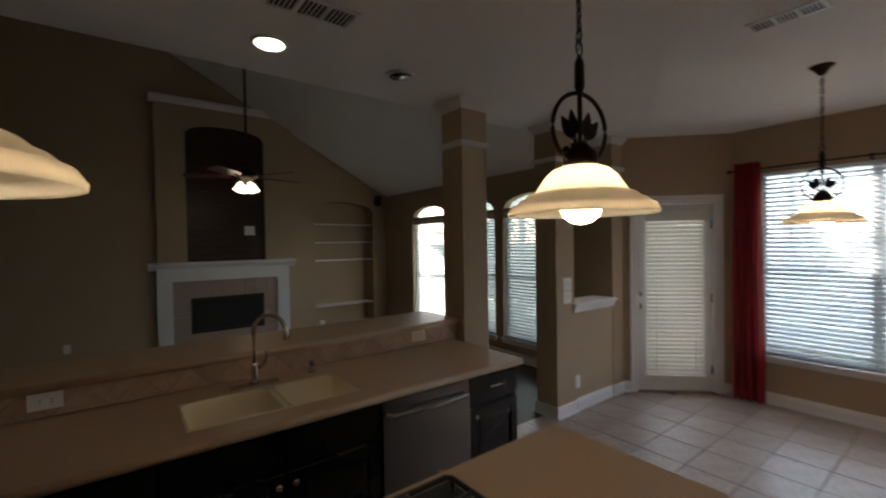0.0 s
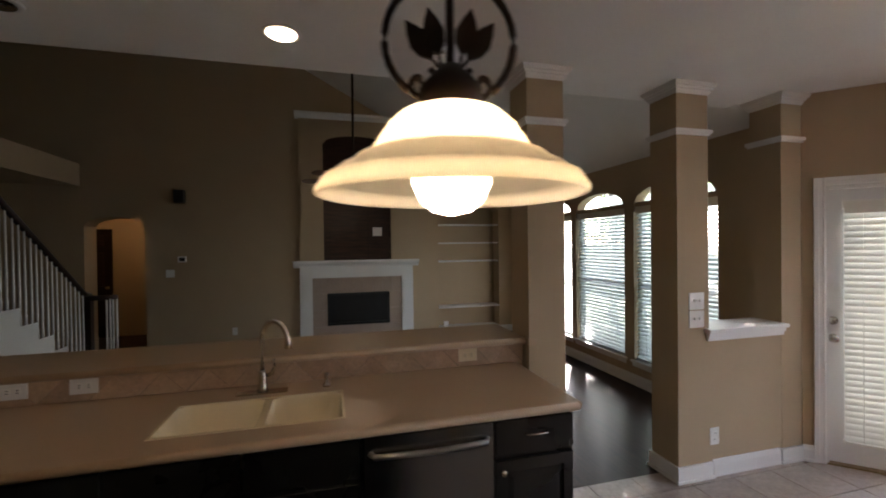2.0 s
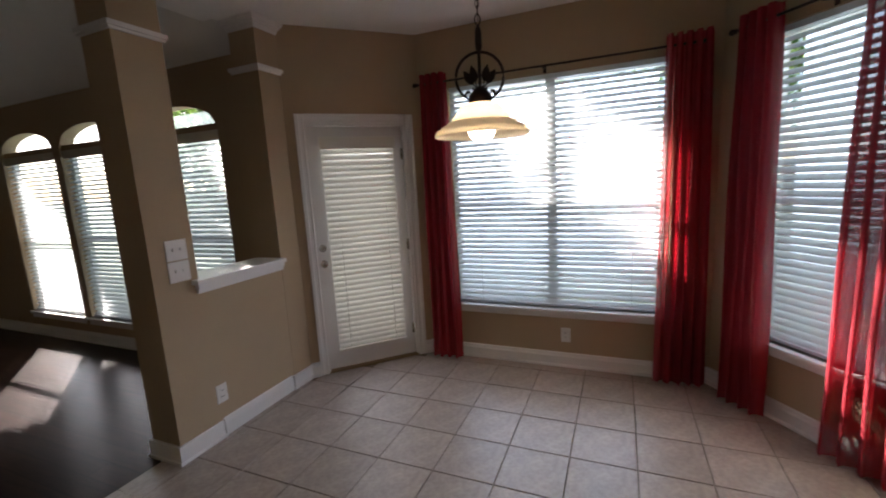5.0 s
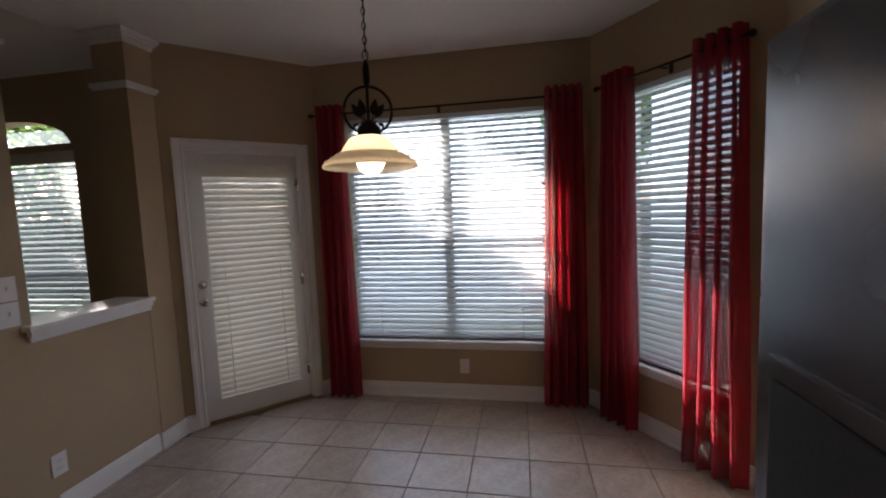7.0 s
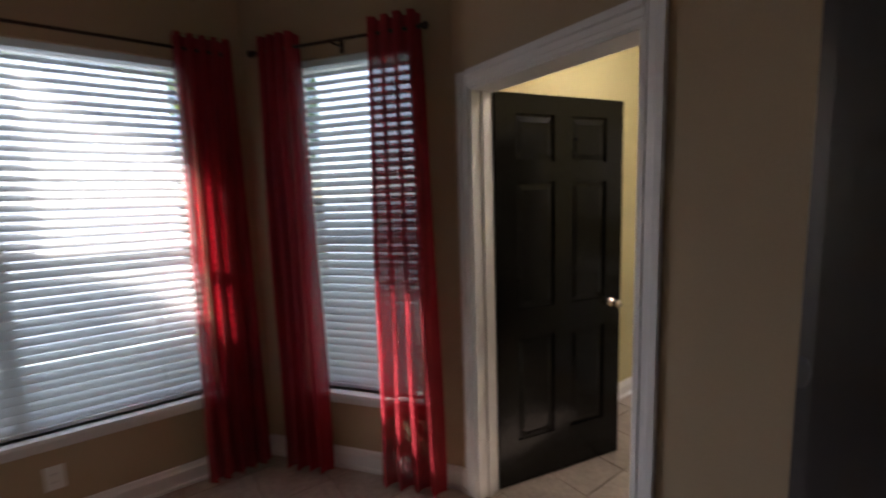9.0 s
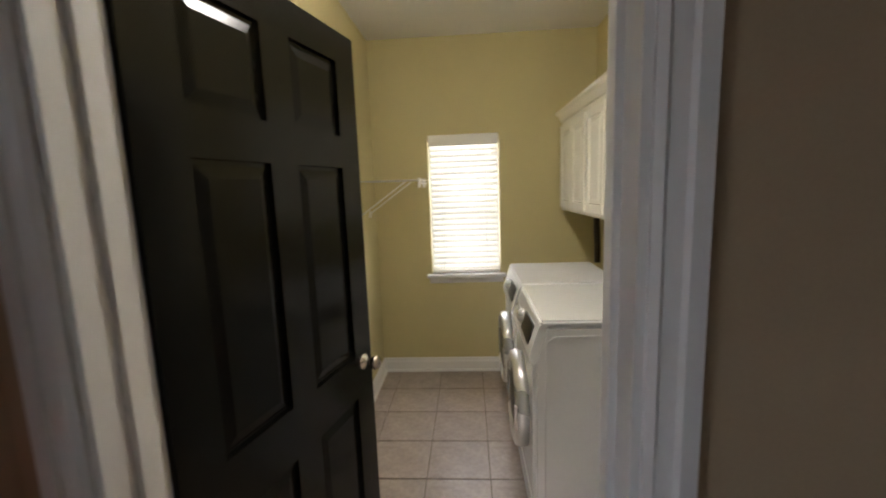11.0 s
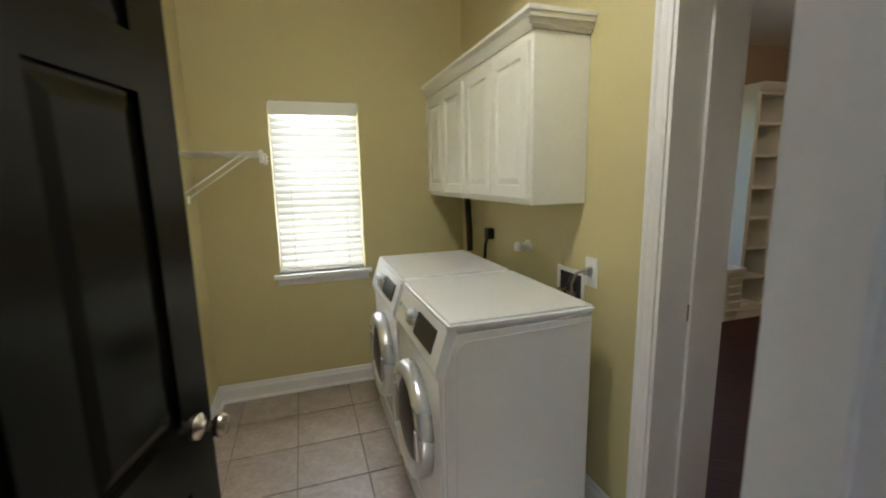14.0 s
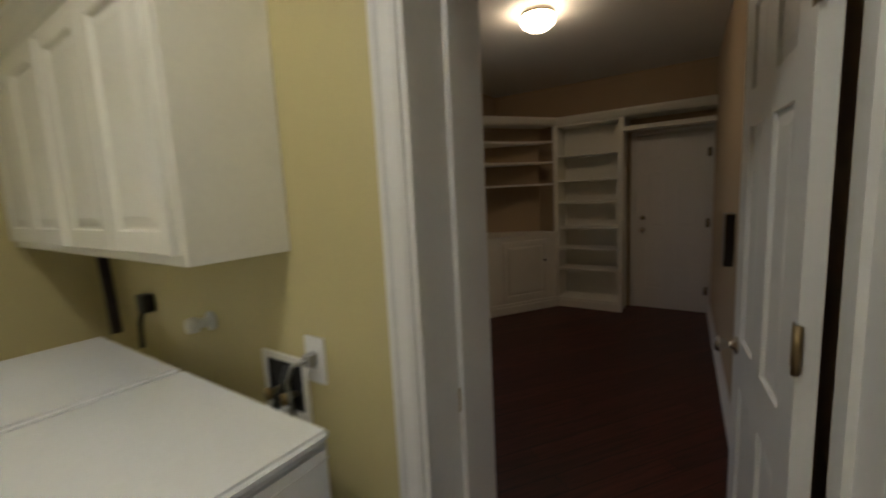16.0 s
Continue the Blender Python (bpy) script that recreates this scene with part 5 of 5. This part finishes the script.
cc = thing("corner_cabinet", "cream corner cabinet with door and open shelves above", "cabinet", MC, "built-in bookcases")
tri = [(0, 0), (LC, 0), (LC * 0.95, 0.28), (LC * 0.42, 0.62), (0.02, 0.34)]
part("base", prism(bmesh.new(), tri, "z", 0.0, 0.89), M_CREAM, cc)
part("counter", prism(bmesh.new(), [(-0.02, -0.02), (LC + 0.02, -0.02)] + tri[2:], "z", 0.891, 0.92), M_CREAM, cc)
cd = part("door", raised_panel(bmesh.new(), LC * 0.30, LC * 0.86, 0.16, 0.85, -0.001), M_CREAM, cc)
small_knob(cd, LC * 0.81, -0.018, 0.60, M_IRON)
part("plinth", boxes((0, -0.022, 0, LC, -0.001, 0.12), (-0.01, -0.034, 0, LC + 0.01, -0.022, 0.09)), M_CREAM, cc)
for z in (1.50, 1.76, 2.0):
    part("shelf", prism(bmesh.new(), [(0.01, 0.05)] + [(LC * k / 8, 0.05 + 0.06 * math.sin(math.pi * k / 8)) for k in range(1, 8)] + [(LC - 0.01, 0.05)] + tri[2:], "z", z - 0.011, z + 0.011), M_CREAM, cc)
for q0, q1 in ((tri[2], tri[3]), (tri[3], tri[4])):
    part("back_panel", prism(bmesh.new(), [q0, q1, (q1[0], q1[1] - 0.02), (q0[0], q0[1] - 0.02)], "z", 0.921, 2.18), M_TAN, cc, "tan painted back")
bt2 = thing("crown_moulding", "cream crown moulding over the bookcases and door", "moulding", kind="structure")
bm = bmesh.new()
prism(bm, [(-0.47, 2.181), (-0.44, 2.20), (-0.41, 2.235), (-0.40, 2.26), (-0.47, 2.26)], "y", -1.50, 0.11)
prism(bm, [(-0.799, 2.181), (-0.47, 2.181), (-0.47, 2.26), (-0.799, 2.26)], "y", -1.50, 0.11)
part("moulding", bm, M_CREAM, bt2)
bm = prism(bmesh.new(), [(0, 2.181), (-0.03, 2.20), (-0.06, 2.235), (-0.07, 2.26), (0.25, 2.26), (0.25, 2.181)], "x", 0, LC)
part("moulding", bm, M_CREAM, bt2, "", MC)
part("moulding", prism(bmesh.new(), [(-0.33, 2.181), (-0.36, 2.20), (-0.40, 2.26), (-0.01, 2.26), (-0.01, 2.181)], "x", 0, 0.45), M_CREAM, bt2, "", ML2)
oh = thing("over_door_shelf", "cream open shelf box over the study's far door", "shelf")
part("board", boxes((-0.799, -0.755, 2.04, -0.45, 0.105, 2.065)), M_CREAM, oh)
part("face", boxes((-0.465, -0.755, 2.03, -0.446, 0.105, 2.075)), M_CREAM, oh)
part("side", boxes((-0.799, -0.757, 2.066, -0.45, -0.735, 2.18)), M_CREAM, oh)

MFD, _ = along((-0.80, -0.72), (-0.80, 0.10))
casing("trim_far_door", MFD, 0.05, 0.77, 1.98, 0.02, M_WHITE, 0.055, (True, False))
fdoor = thing("closet_door", "white panelled door, closed, between the bookcases", "door", MFD @ Matrix.Translation((0.055, -0.012, 0)))
panel_door(fdoor, 0.71, 1.965, 0.030, M_WHITE).matrix_basis = Matrix.Translation((0, -0.012, 0.006))
knob(fdoor, 0.07, 0.92, -0.012, -1, M_NICKEL)
part("deadbolt", lathe([(0.026, 0), (0.026, 0.010), (0.002, 0.014)], 18), M_NICKEL, fdoor, "nickel deadbolt", Matrix.Translation((0.07, -0.012, 1.06)) @ Matrix.Rotation(radians(90), 4, "X"))
for z in (0.25, 1.0, 1.75):
    hinge(fdoor, 0.712, z, -0.014, M_NICKEL)
hk = thing("key_rack", "dark wood key rack on the study wall", "key rack", along((-0.80, 0.09), (3.74, 0.455))[0] @ Matrix.Translation((2.2, -0.001, 1.09)))
bm = prism(bmesh.new(), [(-0.09, 0.16), (0.09, 0.16), (0.09, -0.06), (0.05, -0.13), (0.03, -0.17), (-0.03, -0.17), (-0.06, -0.10), (-0.09, -0.05)], "y", -0.050, 0)
part("board", bm, M_RAIL, hk)
sl = thing("ceiling_light", "lit round glass ceiling light in the study", "ceiling light", Matrix.Translation((1.50, -0.93, 2.70)))
part("collar", lathe([(0.115, -0.001), (0.120, -0.012), (0.112, -0.030), (0.10, -0.032)], 28), M_NICKEL, sl, "nickel collar")
part("bowl", lathe([(0.110, -0.030), (0.122, -0.055), (0.108, -0.095), (0.070, -0.122), (0.002, -0.132)], 32), M_GLOBE, sl, "glowing white glass bowl")
seat = thing("window_bench", "white bench under the study window", "bench", MSL)
part("top", boxes((1.72, -0.40, 0.50, 2.80, -0.001, 0.535), bevel=0.004), M_WHITE, seat)
part("front", boxes((1.75, -0.36, 0, 2.79, -0.34, 0.50)), M_CREAM, seat)
for k in range(5):
    part("shelf", boxes((2.62, -0.385, 0.10 + 0.08 * k, 2.79, -0.361, 0.115 + 0.08 * k)), M_CREAM, seat)

# ---- living room ----
fp = thing("fireplace", "white mantel fireplace with tiled surround and dark firebox", "fireplace", Matrix.Translation((0, 0, 0)))
part("mantel_shelf", prism(bmesh.new(), [(9.45, 1.30), (9.385, 1.30), (9.375, 1.335), (9.335, 1.36), (9.325, 1.385), (9.31, 1.39), (9.31, 1.415), (9.45, 1.415)], "x", 1.76, 3.88), M_WHITE, fp, "white moulded mantel shelf")
part("frieze", boxes((1.86, 9.39, 1.12, 3.78, 9.449, 1.30)), M_WHITE, fp)
for a, b in ((1.86, 2.06), (3.58, 3.78)):
    part("leg", boxes((a, 9.385, 0, b, 9.449, 1.12), (a - 0.012, 9.375, 0, b + 0.012, 9.385, 0.16), (a + 0.04, 9.377, 0.22, b - 0.04, 9.385, 1.06)), M_WHITE, fp)
for x in [2.06 + 0.1689 * k for k in range(9)]:
    part("tile", boxes((x + 0.002, 9.412, 0.855, min(x + 0.1669, 3.58), 9.449, 1.118)), M_HEARTH, fp)
for a, b in ((2.062, 2.295), (3.362, 3.578)):
    for z in (0.0, 0.285, 0.57):
        part("tile", boxes((a, 9.412, z + 0.002, b, 9.449, z + 0.283)), M_HEARTH, fp)
part("sill", boxes((2.297, 9.412, 0.002, 3.36, 9.449, 0.30)), M_HEARTH, fp)
part("firebox", boxes((2.30, 9.42, 0.302, 3.36, 9.449, 0.853)), M_DULL_BLACK, fp, "dark firebox")
part("screen_frame", boxes((2.30, 9.405, 0.302, 2.33, 9.42, 0.853), (3.33, 9.405, 0.302, 3.36, 9.42, 0.853), (2.33, 9.405, 0.302, 3.33, 9.42, 0.345), (2.33, 9.405, 0.81, 3.33, 9.42, 0.853)), M_BLACK, fp)
cb = thing("chimney_breast", "tan chimney breast with white cornice and dark arched panel", "chimney breast", kind="structure")
bm = wall_mesh(2.00, 1.416, 3.80, 9.37, 9.449, [(0.385, 1.525, 1.416, 3.55)])
arch_fill(bm, 0.385, 1.525, 3.40, 3.55, 9.37, 9.449)
bmesh.ops.remove_doubles(bm, verts=bm.verts, dist=1e-5)
part("surface", bm, M_TAN, cb, "", Matrix.Translation((1.87, 0, 0)))
part("cornice", prism(bmesh.new(), [(9.449, 3.80), (9.36, 3.80), (9.345, 3.83), (9.31, 3.86), (9.30, 3.90), (9.449, 3.90)], "x", 1.81, 3.93), M_WHITE, cb, "white cornice")
part("panel", boxes((2.25, 9.43, 1.416, 3.40, 9.448, 3.56)), M_PANEL, cb, "dark mahogany panel")
part("socket_plate", boxes((3.08, 9.424, 1.83, 3.24, 9.431, 1.98), bevel=0.002), M_PLATE, cb, "white media plate")

bi = thing("built_in_niche", "arched niche with white shelves, mostly empty", "shelf niche", Matrix.Translation((-4.0, 9.45, 0)))
part("back", boxes((8.26, 0.30, 0.10, 9.47, 0.345, 2.47)), M_TAN, bi)
for z in (2.03, 1.69, 1.35, 0.50):
    part("shelf", boxes((8.272, 0.03 if z > 1 else 0.0, z - 0.012, 9.458, 0.30, z + 0.012), bevel=0.002), M_WHITE, bi)
part("bottom", boxes((8.272, -0.02, 0.101, 9.458, 0.30, 0.125)), M_WHITE, bi)
rt = thing("cable_bundle", "loose grey cables and a small box on the niche shelf", "cables", Matrix.Translation((4.55, 9.62, 0.127)))
bm = bmesh.new()
rnd = random.Random(4)
tube(bm, [(0.5 * k / 14 - 0.1 + rnd.uniform(-0.04, 0.04), rnd.uniform(-0.08, 0.05), 0.006 + rnd.uniform(0, 0.03)) for k in range(15)], 0.006, 6)
part("cables", bm, M_STEEL, rt)
part("adapter", boxes((-0.14, -0.03, 0, -0.06, 0.03, 0.09), bevel=0.006), M_PLATE, rt)


def speaker(x, y, z, turn, label):
    root = thing("wall_speaker", label, "speaker", Matrix.Translation((x, y, z)) @ Matrix.Rotation(radians(turn), 4, "Z"), "black wall speakers")
    part("cabinet", boxes((-0.07, -0.15, -0.10, 0.07, -0.03, 0.10), bevel=0.012), M_BLACK, root)
    part("grille", boxes((-0.062, -0.156, -0.09, 0.062, -0.150, 0.09), bevel=0.004), M_DULL_BLACK, root)
    bm = bmesh.new()
    tube(bm, [(0, 0, 0), (0, -0.04, 0)], 0.015, 10)
    part("bracket", bm, M_BLACK, root)
    return root


speaker(0.11, 9.449, 2.46, 0, "small black wall speaker")
speaker(5.60, 9.449, 2.50, -35, "small black corner speaker")
th = thing("thermostat", "small dark thermostat on the tan wall", "thermostat", Matrix.Translation((0.11, 9.449, 1.48)))
part("case", boxes((-0.06, -0.02, -0.045, 0.06, 0, 0.045), bevel=0.005), M_PLATE, th)
part("screen", boxes((-0.04, -0.023, -0.028, 0.04, -0.02, 0.03)), M_BLACK, th)
plate("light_switch", Matrix.Translation((-0.06, 9.448, 1.26)), "white switch plate on the tan wall", 0.12, 0.118, "switch", gang=2)
plate("wall_outlet", Matrix.Translation((0.85, 9.448, 0.30)), "white outlet on the tan wall")

fan = thing("ceiling_fan", "dark wood ceiling fan with two lit glass shades", "ceiling fan", Matrix.Translation((2.64, 7.21, 2.46)))
bm = bmesh.new()
tube(bm, [(0, 0, 0.05), (0, 0, 1.92)], 0.014, 10)
part("downrod", bm, M_IRON, fan)
part("canopy", lathe([(0.02, 1.74), (0.05, 1.78), (0.075, 1.86), (0.078, 1.95)], 20), M_IRON, fan)
part("motor", lathe([(0.03, 0.10), (0.085, 0.085), (0.12, 0.045), (0.12, 0.0), (0.09, -0.03), (0.05, -0.05), (0.045, -0.09), (0.02, -0.10)], 28), M_IRON, fan, "dark bronze motor housing")
for k in range(5):
    q = radians(72 * k + 12)
    bm = bmesh.new()
    prism(bm, [(0.17, -0.045), (0.24, -0.062), (0.60, -0.07), (0.655, -0.05), (0.665, 0.0), (0.655, 0.05), (0.60, 0.07), (0.24, 0.062), (0.17, 0.045)], "z", -0.004, 0.004)
    bl = part("blade", bm, M_BLADE, fan, "dark wooden blade", Matrix.Rotation(q, 4, "Z") @ Matrix.Rotation(radians(12), 4, "X"))
    bm = bmesh.new()
    tube(bm, [(0.10, 0, 0.0), (0.15, 0, -0.008), (0.24, 0, -0.006)], 0.010, 8)
    part("blade_arm", bm, M_IRON, bl)
for k in range(4):
    q = radians(90 * k + 20)
    c, s = math.cos(q), math.sin(q)
    part("light_shade", lathe([(0.018, 0.0), (0.030, -0.015), (0.040, -0.045), (0.050, -0.085), (0.058, -0.105)], 20, wall=0.003), M_FANLIGHT, fan, "lit frosted glass shade", Matrix.Translation((0.065 * c, 0.065 * s, -0.075)) @ Matrix.Rotation(radians(22), 4, Vector((s, -c, 0))))

# stairs and balcony
st = thing("staircase", "carpeted staircase with white balusters and dark handrail", "staircase")
for k in range(11):
    y1 = 8.15 - 0.25 * k
    part("step", boxes((-1.62, y1 - 0.27, 0.0, -0.52, y1, 0.178 * (k + 1)), bevel=0.006), M_HEARTH, st)
    part("skirt", boxes((-0.518, y1 - 0.25, 0, -0.500, y1, 0.178 * (k + 1) + 0.035)), M_WHITE, st)
    for d in (0.05, 0.13, 0.21):
        bm = bmesh.new()
        zb = 0.178 * (k + 1)
        yb = y1 - d
        zt = 1.08 + (8.15 - yb) * 0.75
        tube(bm, [(-0.57, yb, zb), (-0.57, yb, zb + 0.12), (-0.57, yb, zb + 0.14), (-0.57, yb, zb + 0.30), (-0.57, yb, zt)], [0.014, 0.014, 0.010, 0.012, 0.008], 8)
        part("baluster", bm, M_WHITE, st)
bm = bmesh.new()
tube(bm, [(-0.57, 8.25, 1.08), (-0.57, 8.12, 1.11), (-0.57, 5.30, 1.11 + 2.82 * 0.75)], 0.032, 10)
part("handrail", bm, M_RAIL, st, "dark stained handrail")
bm = bmesh.new()
tube(bm, [(-0.57, 8.12, 1.045), (-0.38, 8.22, 1.045), (-0.30, 8.30, 1.045)], 0.032, 10)
part("volute", bm, M_RAIL, st, "dark stained handrail end")
for x, y in ((-0.40, 8.27), (-0.34, 8.22), (-0.30, 8.30), (-0.36, 8.34)):
    bm = bmesh.new()
    tube(bm, [(x, y, 0), (x, y, 1.03)], 0.012, 8)
    part("baluster", bm, M_WHITE, st)
part("newel_post", boxes((-0.62, 8.17, 0, -0.53, 8.26, 1.05), bevel=0.006), M_RAIL, st, "dark stained newel post")
bal = thing("balcony", "upper balcony with white balusters and dark rail", "balcony", kind="structure")
part("slab", boxes((-4.0, 7.6, 2.62, -1.25, 9.45, 2.90)), M_TAN, bal)
part("fascia", boxes((-4.0, 7.575, 2.60, -1.225, 7.6, 2.93), (-1.25, 7.6, 2.60, -1.225, 9.44, 2.93)), M_TAN, bal)
for k in range(20):
    bm = bmesh.new()
    x = -1.30 - 0.11 * k
    tube(bm, [(x, 7.64, 2.90), (x, 7.64, 3.80)], [0.012, 0.008], 8)
    part("baluster", bm, M_WHITE, bal)
part("rail", boxes((-3.9, 7.61, 3.80, -1.24, 7.67, 3.86), bevel=0.012), M_RAIL, bal, "dark stained rail")
hd = thing("hall_door", "dark door in the hall beyond the arch", "door", Matrix.Translation((-2.37, 11.29, 0)))
panel_door(hd, 0.76, 2.03, 0.035, M_RAIL).matrix_basis = Matrix.Translation((0, -0.04, 0))
knob(hd, 0.69, 0.93, -0.04, -1, M_BRASS)
hl = thing("ceiling_light", "lit glass ceiling light in the hall", "ceiling light", Matrix.Translation((-0.95, 10.5, 2.60)))
part("bowl", lathe([(0.10, -0.001), (0.12, -0.03), (0.08, -0.08), (0.002, -0.095)], 24), M_HALL, hl)

# ---- garden seen between the slats, and unseen trees that shade the windows ----
def fence(x, y0, y1, label):
    root = thing("fence", label, "fence", Matrix.Translation((x, 0, -0.22)))
    bm = boxes((0, -0.069, 0.02, 0.02, 0.069, 1.83))
    me = bpy.data.meshes.new("board")
    bm.to_mesh(me), bm.free()
    me.materials.append(M_FENCE)
    y = y0
    while y < y1:
        ob = new("board", me)
        ob.parent, ob.matrix_basis = root, Matrix.Translation((0, y, 0))
        y += 0.145
    part("rail", boxes((0.02, y0, 0.4, 0.06, y1, 0.49), (0.02, y0, 1.4, 0.06, y1, 1.49)), M_FENCE, root)
    return root


fence(13.0, -8.0, 18.0, "grey weathered board fence across the lawn")


def tree(x, y, h, seed, leaves=2600, spread=0.0):
    rnd = random.Random(seed)
    root = thing("tree", "leafy green garden tree beyond the windows", "tree", Matrix.Translation((x, y, -0.22)), "garden trees")
    bm = bmesh.new()
    tube(bm, [(0, 0, 0), (0.04, 0.02, h * 0.25), (-0.03, 0.05, h * 0.5), (0.02, 0, h * 0.8)], [0.16, 0.13, 0.09, 0.03], 10)
    tips = []
    spread = spread or h * 0.3
    for k in range(9):
        a, z0 = rnd.uniform(0, 6.3), h * rnd.uniform(0.3, 0.65)
        tip = Vector((math.cos(a) * spread, math.sin(a) * spread, z0 + h * rnd.uniform(0.12, 0.3)))
        tube(bm, [(0, 0, z0), tip * 0.5 + Vector((0, 0, z0 * 0.5)), tip], [0.06, 0.04, 0.015], 6)
        tips.append(tip)
    part("trunk", bm, M_BARK, root)
    verts, faces = [], []
    for k in range(leaves):
        c = rnd.choice(tips) + Vector((rnd.gauss(0, spread * 0.33), rnd.gauss(0, spread * 0.33), rnd.gauss(0, h * 0.08)))
        u, v = Vector((rnd.gauss(0, 1), rnd.gauss(0, 1), rnd.gauss(0, 1))).normalized() * 0.10, Vector((rnd.gauss(0, 1), rnd.gauss(0, 1), rnd.gauss(0, 1))).normalized() * 0.07
        i = len(verts)
        verts += [c - u, c - v, c + u, c + v]
        faces.append((i, i + 1, i + 2, i + 3))
    me = bpy.data.meshes.new("crown")
    me.from_pydata(verts, [], faces)
    me.materials.append(M_LEAF)
    ob = new("crown", me)
    ob.parent = root
    return root


for k, (x, y, h) in enumerate(((14.5, 9.5, 5.5), (15.2, 5.0, 6.0), (11.0, 11.5, 4.5), (15.5, 0.5, 6.0), (16.0, 14.0, 6.5))):
    tree(x, y, h, k + 3)


def shade_tree(x, y, h, clumps, seed):
    """An unseen slender tree added to block sun, its foliage in separate clumps: (x, y, z, radius, half height) from
    its foot.
    """
    rnd = random.Random(seed)
    root = thing("tree", "tall slender unseen tree, its foliage clumps placed to shade the windows", "tree", Matrix.Translation((x, y, -0.22)), "garden trees")
    bm = bmesh.new()
    tube(bm, [(0, 0, 0), (0.05, -0.03, h * 0.3), (-0.04, 0.04, h * 0.6), (0.02, 0, h * 0.95)], [0.13, 0.10, 0.07, 0.02], 10)
    verts, faces = [], []
    for cx, cy, cz, r, hh in clumps:
        tube(bm, [(0, 0, cz * 0.62), (cx * 0.5, cy * 0.5, cz * 0.82), (cx, cy, cz)], [0.05, 0.03, 0.01], 6)
        for k in range(int(1500 * r * hh * math.pi)):
            d = Vector((rnd.gauss(0, 1), rnd.gauss(0, 1), rnd.gauss(0, 1))).normalized() * rnd.random() ** 0.4
            c = Vector((cx + d.x * r, cy + d.y * r, cz + d.z * hh))
            u, v = Vector((rnd.gauss(0, 1), rnd.gauss(0, 1), rnd.gauss(0, 1))).normalized() * 0.08, Vector((rnd.gauss(0, 1), rnd.gauss(0, 1), rnd.gauss(0, 1))).normalized() * 0.055
            i = len(verts)
            verts += [c - u, c - v, c + u, c + v]
            faces.append((i, i + 1, i + 2, i + 3))
    part("trunk", bm, M_BARK, root)
    me = bpy.data.meshes.new("crown")
    me.from_pydata(verts, [], faces)
    me.materials.append(M_LEAF)
    new("crown", me).parent = root
    return root


# added sun blockers: clumps leave only parts of the windows sunlit
shade_tree(9.46, 7.50, 7.0, ((-0.12, 0.14, 4.70, 0.50, 1.55), (0.62, -0.42, 4.65, 0.58, 0.58), (0.66, -0.44, 6.62, 0.50, 0.36)), 31)
shade_tree(9.30, 9.01, 6.9, ((0.0, 0.0, 4.70, 0.62, 1.60), (0.25, 0.30, 6.20, 0.45, 0.50)), 32)
shade_tree(9.18, 11.04, 7.2, ((0.0, 0.0, 5.20, 0.80, 1.65), (-0.80, 0.55, 5.25, 0.42, 0.50)), 33)


# ---- floor tiles ----
def tiles(parent, x0, x1, y0, y1, ox, oy, pitch, clip):
    g = 0.003
    bm = boxes((0, 0, -0.005, pitch - 2 * g, pitch - 2 * g, 0.002))
    bmesh.ops.bevel(bm, geom=[e for e in bm.edges if e.verts[0].co.z > 0 and e.verts[1].co.z > 0], offset=0.002, segments=1, affect="EDGES")
    me = bpy.data.meshes.new("tile")
    bm.to_mesh(me), bm.free()
    me.materials.append(M_TILE)
    i0, i1 = math.floor((x0 - ox) / pitch), math.ceil((x1 - ox) / pitch)
    j0, j1 = math.floor((y0 - oy) / pitch), math.ceil((y1 - oy) / pitch)
    for i in range(i0, i1):
        for j in range(j0, j1):
            xa, xb = max(ox + i * pitch + g, x0), min(ox + (i + 1) * pitch - g, x1)
            ya, yb = max(oy + j * pitch + g, y0), min(oy + (j + 1) * pitch - g, y1)
            if xb - xa < 0.02 or yb - ya < 0.02 or not clip((xa + xb) / 2, (ya + yb) / 2):
                continue
            if xb - xa > pitch - 2.1 * g and yb - ya > pitch - 2.1 * g:
                ob = new("tile", me)
                ob.matrix_basis = Matrix.Translation((xa, ya, 0))
                ob.parent = parent
            else:
                part("tile", boxes((xa, ya, -0.005, xb, yb, 0.002)), M_TILE, parent)


def in_nook(x, y):
    return x + y < 10.25 and x - y < 5.3


tiles(NOOK_FLOOR, 2.0, 6.60, 0.56, 4.50, 5.735, 1.91, 0.342, in_nook)
tiles(LAUNDRY_FLOOR, 3.75, 5.60, -2.13, 0.555, 5.11, -1.80, 0.34, lambda x, y: True)
